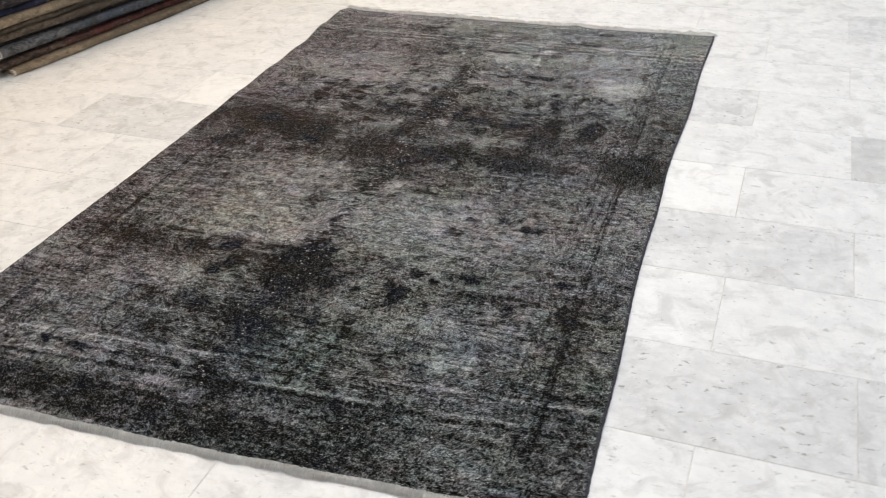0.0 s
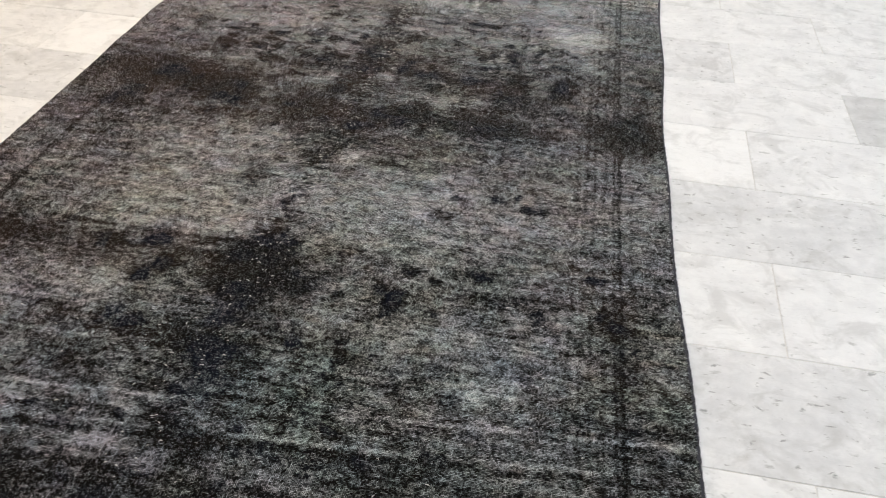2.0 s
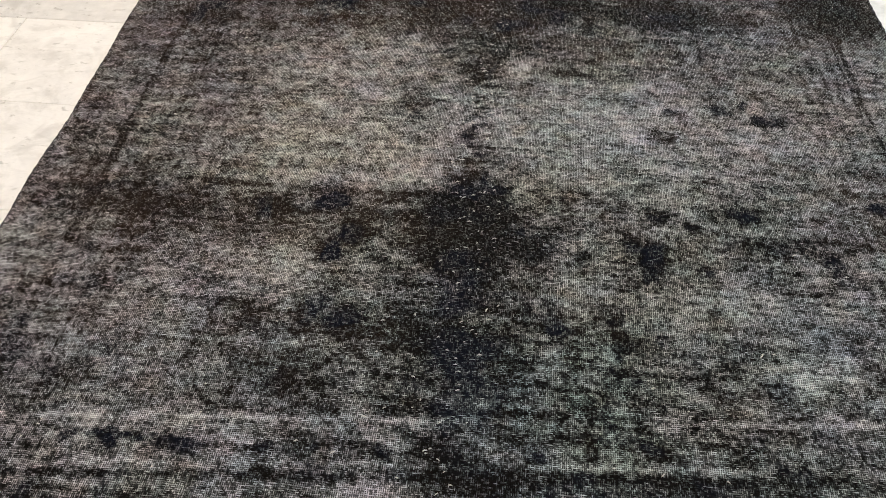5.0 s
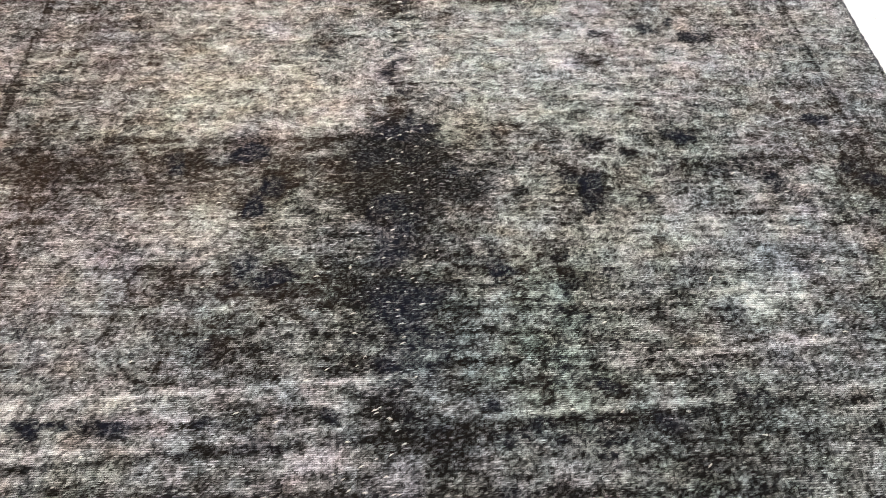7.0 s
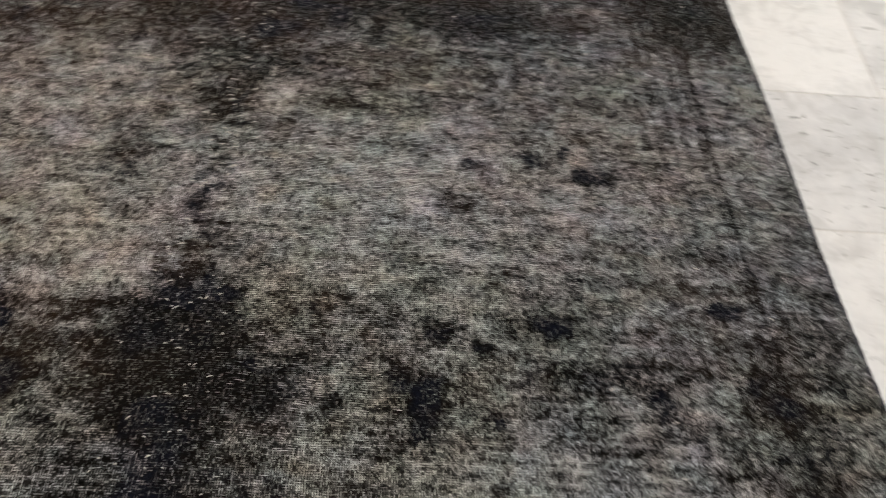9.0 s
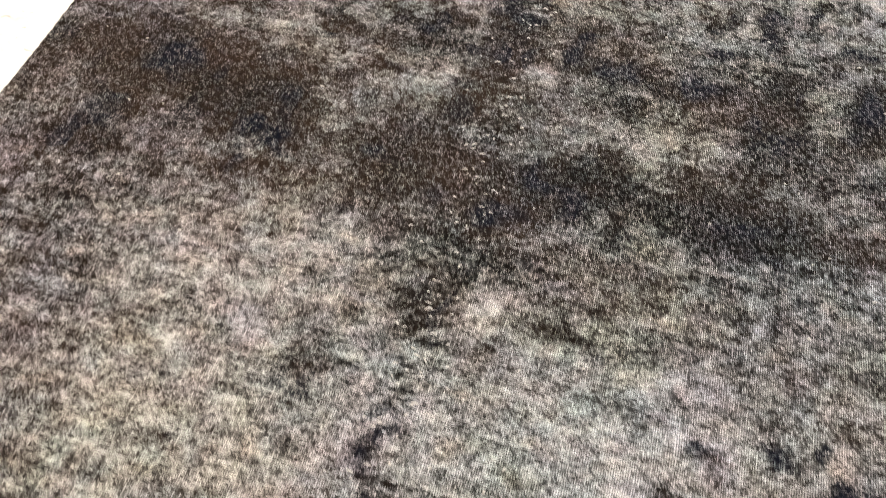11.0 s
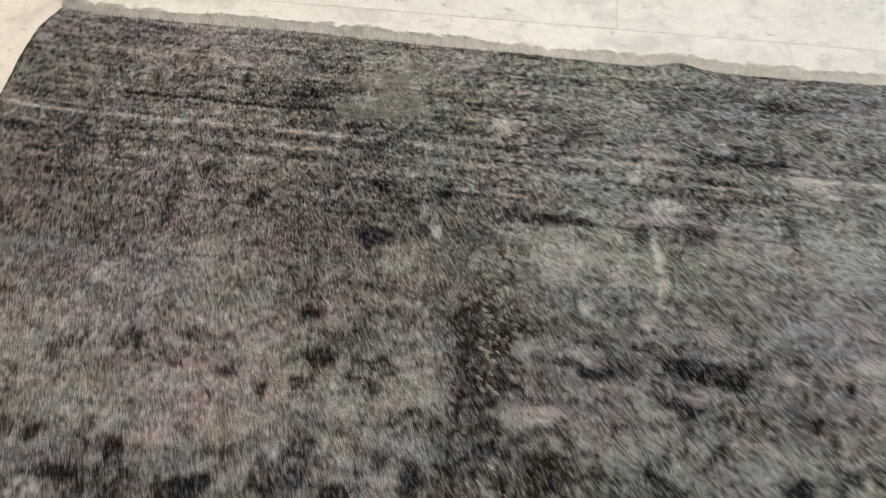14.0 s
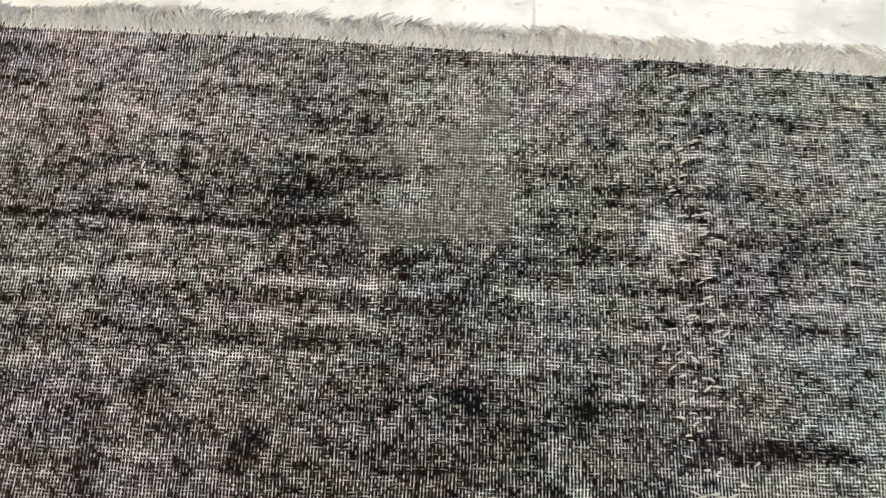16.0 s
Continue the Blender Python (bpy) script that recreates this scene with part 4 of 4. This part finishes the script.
def strands(name, path, out, length, arch, count, seed, material, parent, label):
    """A row of fine tufts: short bent slivers standing out from an end of the rug."""
    rng = np.random.RandomState(seed)
    verts, faces = [], []
    along = rng.rand(count)
    xs, ys = edge_point(along, np.full(count, path))
    zs = rug_height(xs, ys)
    clump = lattice(along, along * 0, 0.009, 1.0, seed + 20) * 0.6 + lattice(along, along * 0, 0.0035, 1.0, seed + 21) * 0.4
    sway = lattice(along, along * 0, 0.012, 1.0, seed + 22) - 0.5
    for x, y, z, c, w0 in zip(xs.tolist(), ys.tolist(), zs.tolist(), clump.tolist(), sway.tolist()):
        le = length * (0.26 + 0.76 * rng.rand()) * (0.62 + 0.72 * c)
        lean, w = rng.normal(1.1 * w0, 0.34), 0.0003 + 0.00045 * rng.rand()
        lift = 0.001 + arch * rng.rand() * (0.5 + c)
        root = 0.002 + 0.006 * rng.rand() ** 2
        n = len(verts)
        for k, (f, up) in enumerate(((0.0, 0.0), (0.5, lift), (1.0, lift * 0.55 - 0.003))):
            cx, cy = x + lean * le * f, y + out * (le * f - root)
            ww = w * (1 - 0.72 * f)
            zz = max(0.001, z + 0.001 + up - 0.006 * f)
            verts += [(cx - ww, cy, zz), (cx + ww, cy, zz + 0.0006), (cx, cy, zz - 0.001)]
        for k in (0, 3):
            for a, b in ((0, 1), (1, 2), (2, 0)):
                faces.append((n + k + a, n + k + b, n + k + 3 + b, n + k + 3 + a))
    ob = raw(name, verts, faces, material, parent, label)
    return tagged(ob, kind="stuff")


def cord(name, side, radius, material, parent, label):
    """A bound selvedge: a thin wrapped cord along one side."""
    verts, faces = [], []
    steps, ring = 360, 6
    for i in range(steps + 1):
        x, y = edge_point(np.array([side]), np.array([i / steps]))
        x, y = float(x[0]), float(y[0])
        z = float(rug_height(np.array([x]), np.array([y]))[0])
        r = radius * (1 + 0.12 * math.sin(i * 1.9) + 0.08 * math.sin(i * 0.7))
        for k in range(ring):
            a = 2 * math.pi * k / ring
            verts.append((x + r * math.cos(a) * 1.1, y, max(0.0005, z - 0.002 + r * math.sin(a))))
    for i in range(steps):
        for k in range(ring):
            a, b = i * ring + k, i * ring + (k + 1) % ring
            faces.append((a, b, b + ring, a + ring))
    return raw(name, verts, faces, material, parent, label)


def worn_rug():
    root = new("rug")
    nx, ny = 660, 1040
    s, t = np.meshgrid(np.linspace(0, 1, nx), np.linspace(0, 1, ny))
    x, y = edge_point(s, t)
    wear, tint, dye = rug_patterns(x, y)
    z = rug_height(x, y) + 0.0016 * (1 - wear) + 0.0006 * lattice(x, y, 0.012, 0.010, 71)
    top = np.stack([x, y, z], -1).reshape(-1, 3)
    rim = np.concatenate([np.arange(nx), np.arange(2, ny) * nx - 1, np.array([ny * nx - 1]), np.arange(ny * nx - 2, (ny - 1) * nx - 1, -1), np.arange(ny - 2, 0, -1) * nx])
    foot = top[rim].copy()
    foot[:, 2] = 0.0008
    verts = np.concatenate([top, foot])
    idx = np.arange(nx * ny).reshape(ny, nx)
    quads = np.stack([idx[:-1, :-1], idx[:-1, 1:], idx[1:, 1:], idx[1:, :-1]], -1).reshape(-1, 4)
    low = np.arange(len(rim)) + nx * ny
    skirt = np.stack([np.roll(rim, -1), rim, low, np.roll(low, -1)], -1)
    quads = np.concatenate([quads, skirt])
    me = bpy.data.meshes.new("woven_field")
    me.vertices.add(len(verts))
    me.vertices.foreach_set("co", verts.astype(np.float32).ravel())
    me.loops.add(quads.size)
    me.loops.foreach_set("vertex_index", quads.astype(np.int32).ravel())
    me.polygons.add(len(quads))
    me.polygons.foreach_set("loop_start", np.arange(0, quads.size, 4, dtype=np.int32))
    me.polygons.foreach_set("use_smooth", np.ones(len(quads), dtype=bool))
    me.update(calc_edges=True)
    a = me.attributes.new("wear", "FLOAT", "POINT")
    a.data.foreach_set("value", np.concatenate([wear.ravel(), wear.ravel()[rim]]).astype(np.float32))
    c = me.attributes.new("tint", "FLOAT_COLOR", "POINT")
    c.data.foreach_set("color", np.concatenate([tint.reshape(-1, 4), tint.reshape(-1, 4)[rim]]).astype(np.float32).ravel())
    d = me.attributes.new("dye", "FLOAT_COLOR", "POINT")
    d.data.foreach_set("color", np.concatenate([dye.reshape(-1, 4), dye.reshape(-1, 4)[rim]]).astype(np.float32).ravel())
    me.materials.append(PILE)
    field = new("woven_field", me)
    field.parent = root
    tagged(field, "charcoal overdyed pile worn through to pale warp threads")
    strands("near_fringe", 0.0, -1.0, 0.0155, 0.008, 21000, 5, FRINGE, root, "short fuzzy grey trimmed fringe")
    strands("far_fringe", 1.0, 1.0, 0.028, 0.012, 23000, 9, FRINGE, root, "short fuzzy grey trimmed fringe")
    cord("east_selvedge", 1.0, 0.0042, CORD, root, "dark navy bound selvedge cord")
    cord("west_selvedge", 0.0, 0.0036, CORD, root, "dark navy bound selvedge cord")
    # black overcast stitches along the far hem
    rng = np.random.RandomState(12)
    verts, faces = [], []
    for i in range(260):
        u = (i + 0.3 * rng.rand()) / 260
        px, py = edge_point(u, 0.9985)
        pz = float(rug_height(np.array([px]), np.array([py]))[0]) + 0.003
        n, w = len(verts), 0.0007
        for k, (ox, oy, oz) in enumerate(((0, -0.002, -0.0015), (0.0008, 0, 0.0), (0.0014, 0.0025, -0.0015))):
            verts += [(px + ox - w, py + oy, pz + oz), (px + ox + w, py + oy, pz + oz), (px + ox, py + oy, pz + oz + 0.0012)]
        for k in (0, 3):
            for p, q in ((0, 1), (1, 2), (2, 0)):
                faces.append((n + k + p, n + k + q, n + k + 3 + q, n + k + 3 + p))
    tagged(raw("hem_stitching", verts, faces, STITCH, root, "black overcast hem stitching"), kind="stuff")
    # loose pale knots pulled out along the fold of the rug and scattered about
    verts, faces = [], []
    for i in range(600):
        pick = rng.rand()
        if pick < 0.16:
            px, py = rng.normal(-1.06, 0.036), rng.uniform(-0.25, 0.5)
        elif pick < 0.48:
            px, py = rng.normal(-1.080, 0.014), 1.68 + 0.66 * rng.rand()
        elif pick < 0.65:
            px, py = rng.normal(-1.065, 0.022), rng.uniform(0.40, 1.6)
        else:
            px, py = rng.uniform(-1.8, -0.3), rng.uniform(-0.25, 2.3)
        pz = float(rug_height(np.array([px]), np.array([py]))[0]) + 0.0018
        le, w, yaw = 0.0016 + 0.0024 * rng.rand() ** 2, 0.0006 + 0.0006 * rng.rand(), rng.normal(0.25, 0.5)
        if 0.16 < pick < 0.65:
            le, w, yaw = le * 1.25, w * 1.1, rng.normal(0.1, 0.35)
        c, sn, n = math.cos(yaw), math.sin(yaw), len(verts)
        for f, up in ((-1, 0.0), (0, 0.0016), (1, 0.0004)):
            ww = w * (1.0 if f == 0 else 0.45)
            bx, by = px + c * f * le, py + sn * f * le
            verts += [(bx + sn * ww, by - c * ww, pz + up), (bx - sn * ww, by + c * ww, pz + up), (bx, by, pz + up + ww)]
        for k in (0, 3):
            for p, q in ((0, 1), (1, 2), (2, 0)):
                faces.append((n + k + p, n + k + q, n + k + 3 + q, n + k + 3 + p))
    tagged(raw("loose_yarn", verts, faces, FLECK, root, "small pale pulled yarn ends"), kind="stuff")
    return tagged(root, "charcoal overdyed vintage rug, distressed, flat on the marble floor", "rug")


worn_rug()


# ---- stack of folded rugs ----
def folded_rug(x, y, z, turn, deep, length, high, material, edge, seed):
    """A rug folded into a flat bundle: a thick outer wrap round its front edge, with an inner fold showing at the end."""
    root = new("folded_rug")
    root.matrix_basis = pose(x, y, z, 0, 0, turn)
    rng = random.Random(seed)
    th = high * 0.34

    def sweep(name, line, thick, mat, y0, y1, label=""):
        verts, faces, ring = [], [], len(line) * 2
        steps = 140
        for i in range(steps + 1):
            f = i / steps
            yy = y0 + (y1 - y0) * f
            sag = 0.006 * math.sin(f * 9 + seed) + 0.004 * math.sin(f * 23 + seed * 2)
            loop = []
            for k, (px, pz) in enumerate(line):
                ax, az = line[max(0, k - 1)]
                bx, bz = line[min(len(line) - 1, k + 1)]
                d = math.hypot(bx - ax, bz - az) or 1
                nx_, nz_ = -(bz - az) / d, (bx - ax) / d
                loop.append(((px + nx_ * thick / 2, pz + nz_ * thick / 2), (px - nx_ * thick / 2, pz - nz_ * thick / 2)))
            pts = [a for a, _ in loop] + [b for _, b in reversed(loop)]
            for k, (px, pz) in enumerate(pts):
                puff = 0.0030 * math.sin(f * 60 + k * 0.5 + seed) + 0.0022 * math.sin(f * 131 + k * 0.7 + seed * 3) + 0.002 * math.sin(f * 23 + seed * 5)
                near = 1.0 if px > -0.25 else 0.3
                verts.append((px + (sag + puff) * near, yy, max(0.0005, pz + 0.25 * puff * near)))
        for i in range(steps):
            for k in range(ring):
                a, b = i * ring + k, i * ring + (k + 1) % ring
                faces.append((a, b, b + ring, a + ring))
        half = ring // 2
        for base, flip in ((0, False), (steps * ring, True)):
            for k in range(half - 1):
                q = (base + k, base + k + 1, base + ring - 2 - k, base + ring - 1 - k)
                faces.append(q if flip else q[::-1])
        ob = raw(name, verts, faces, mat, root, label)
        for p in ob.data.polygons:
            p.use_smooth = True
        return ob

    r = (high - th) / 2
    outer = [(-deep, th / 2)] + [(-deep * f, th / 2) for f in (0.7, 0.4, 0.2)] + [(-high / 2, th / 2)]
    outer += [(-high / 2 + r * math.sin(a), th / 2 + r - r * math.cos(a)) for a in (0.5, 1.0, 1.57, 2.14, 2.64)]
    outer += [(-high / 2, high - th / 2)] + [(-deep * f, high - th / 2) for f in (0.2, 0.4, 0.7, 1.0)]
    sweep("outer_fold", outer, th, material, 0.0, length)
    inner = [(-deep * f, high / 2) for f in (0.98, 0.7, 0.4, 0.2)] + [(-high * 0.75, high / 2 + 0.002)]
    sweep("inner_fold", inner, th * 0.75, edge, 0.012, length - 0.02)
    return root


STACK = [  # set back, start along the pile, thickness, colours, words
    (0.000, 0.025, 0.031, (0.44, 0.34, 0.23), (0.26, 0.19, 0.13), (0.17, 0.14, 0.10), "beige"),
    (0.028, -0.040, 0.030, (0.16, 0.11, 0.08), (0.05, 0.035, 0.03), (0.15, 0.045, 0.04), "dark reddish-brown"),
    # thin bundle added here, its dark colour stands for shade between folds
    (0.050, -0.020, 0.016, (0.06, 0.045, 0.04), (0.03, 0.024, 0.022), (0.05, 0.03, 0.03), "blackish brown"),
    (0.012, 0.000, 0.036, (0.24, 0.235, 0.24), (0.07, 0.07, 0.075), (0.10, 0.12, 0.16), "slate grey"),
    # likewise added: a set-back dark layer as the shaded gap over the slate
    (0.050, -0.070, 0.018, (0.055, 0.042, 0.038), (0.026, 0.022, 0.022), (0.05, 0.03, 0.03), "very dark brown"),
    (0.022, -0.040, 0.034, (0.19, 0.15, 0.11), (0.09, 0.07, 0.055), (0.11, 0.09, 0.07), "mottled brown"),
    (0.030, -0.050, 0.026, (0.16, 0.125, 0.09), (0.07, 0.055, 0.045), (0.09, 0.07, 0.06), "dark brown"),
    (0.010, -0.050, 0.035, (0.42, 0.33, 0.23), (0.24, 0.18, 0.125), (0.30, 0.25, 0.19), "tan"),
    (0.030, -0.050, 0.031, (0.022, 0.030, 0.075), (0.03, 0.03, 0.05), (0.05, 0.05, 0.08), "navy"),
    (0.015, -0.090, 0.033, (0.05, 0.04, 0.042), (0.025, 0.024, 0.03), (0.05, 0.04, 0.04), "charcoal"),
    (0.035, -0.060, 0.030, (0.15, 0.06, 0.05), (0.05, 0.03, 0.03), (0.12, 0.05, 0.04), "faded red"),
    (0.020, -0.085, 0.033, (0.10, 0.10, 0.11), (0.04, 0.04, 0.045), (0.08, 0.08, 0.09), "dark grey"),
    (0.030, -0.070, 0.031, (0.06, 0.05, 0.06), (0.03, 0.028, 0.034), (0.05, 0.04, 0.05), "dark plum"),
]
PALE_EDGE = wool("pale_cut_edge", (0.42, 0.38, 0.33), (0.20, 0.17, 0.14))
TUFTS = plain("pale_end_tufts", (0.62, 0.58, 0.52), 0.95, 120.0, 0.2)


def end_tufts(root, high, seed):
    """The short pale fringe that pokes out at the near end of a folded rug."""
    rng = random.Random(seed)
    verts, faces = [], []
    for _ in range(110):
        a = rng.uniform(-1.9, 1.9)
        cx, cz = -high * 0.45 + high * 0.42 * math.cos(a), high / 2 + high * 0.38 * math.sin(a)
        if rng.random() < 0.4:
            cx = -rng.uniform(0.3, 4.0) * high
            cz = high * rng.choice((0.16, 0.84))
        le, w = rng.uniform(0.006, 0.014), rng.uniform(0.0012, 0.0022)
        dx, dz = rng.gauss(0, 0.003), rng.gauss(-0.001, 0.002)
        n = len(verts)
        verts += [(cx - w, 0.004, cz), (cx + w, 0.004, cz), (cx, 0.004, cz + w), (cx + dx, -le, max(0.0005, cz + dz))]
        faces += [(n, n + 1, n + 3), (n + 1, n + 2, n + 3), (n + 2, n, n + 3)]
    tagged(raw("end_fringe", verts, faces, TUFTS, root, "short pale wool end fringe"), kind="stuff")


level = 0.0
for k, (back, start, high, one, two, three, word) in enumerate(STACK):
    turn = -12.5
    c, sn = math.cos(radians(turn)), math.sin(radians(turn))
    ox, oy = -2.925 - back * c - start * sn, 1.245 - back * sn + start * c
    bundle = folded_rug(ox, oy, level, turn, 1.15, 2.3, high, wool(word.replace(" ", "_").replace("-", "_") + "_wool", one, two, three), PALE_EDGE, k)
    if k not in (1, 2, 4, 8):
        end_tufts(bundle, high, k)
    tagged(bundle, word + " wool rug folded flat in a floor stack", "folded rug", "stack of folded rugs")
    level += high + 0.001


# ---- marble floor ----
PITCH, LONG, GAP = 0.305, 0.597, 0.0019
CLOUDED = {(0, 0), (2, 0), (5, 0), (3, -3), (8, 1), (0, 1), (-3, 0)}
GREY = {(4, 1)}
WHITE = {(3, 0), (4, -3)}


def tile_mesh(name, material, x0, x1):
    bm = slab(bmesh.new(), x0, x1, 0, PITCH - GAP, -0.012, 0.0, 0.0009)
    me = bpy.data.meshes.new(name)
    bm.to_mesh(me)
    bm.free()
    me.materials.append(material)
    return me


def marble_floor():
    x0, x1, y0, y1, _ = ROOM
    floor = part("floor", slab(bmesh.new(), x0, x1, y0, y1, -0.15, -0.0014), GROUT)
    tagged(floor, "honed white and grey marble slabs laid in running bond", "floor", kind="structure")
    kinds = [tile_mesh("tile", m, -LONG + GAP, 0) for m in (MOTTLED_MARBLE, CLOUDED_MARBLE, GREY_MARBLE, WHITE_MARBLE)]
    verts, faces = [], []
    for row in range(int(y0 / PITCH) - 1, int(y1 / PITCH) + 1):
        joint = (0.300 if row % 2 == 0 else 0.0) - 0.004 * row
        for col in range(-12, 10):
            right = joint + LONG * col
            lo, hi, b, t = right - LONG + GAP, right, row * PITCH, row * PITCH + PITCH - GAP
            if -4.3 < right < 2.0 and -5 < row < 12:
                kind = 2 if (row, col) in GREY else 1 if (row, col) in CLOUDED else 3 if (row, col) in WHITE else 0
                ob = new("tile", kinds[kind])
                ob.location = (right, b, 0.0003 * math.sin(row * 5.1 + col * 3.7))
                ob.parent = floor
            else:
                lo, hi, b, t = max(lo, x0), min(hi, x1), max(b, y0), min(t, y1)
                if hi - lo > 0.01 and t - b > 0.01:
                    n = len(verts)
                    verts += [(lo, b, 0), (hi, b, 0), (hi, t, 0), (lo, t, 0), (lo, b, -0.006), (hi, b, -0.006), (hi, t, -0.006), (lo, t, -0.006)]
                    faces += [(n, n + 1, n + 2, n + 3), (n, n + 4, n + 5, n + 1), (n + 1, n + 5, n + 6, n + 2), (n + 2, n + 6, n + 7, n + 3), (n + 3, n + 7, n + 4, n)]
    tagged(raw("outlying_tiles", verts, faces, MOTTLED_MARBLE, floor), kind="stuff")


marble_floor()
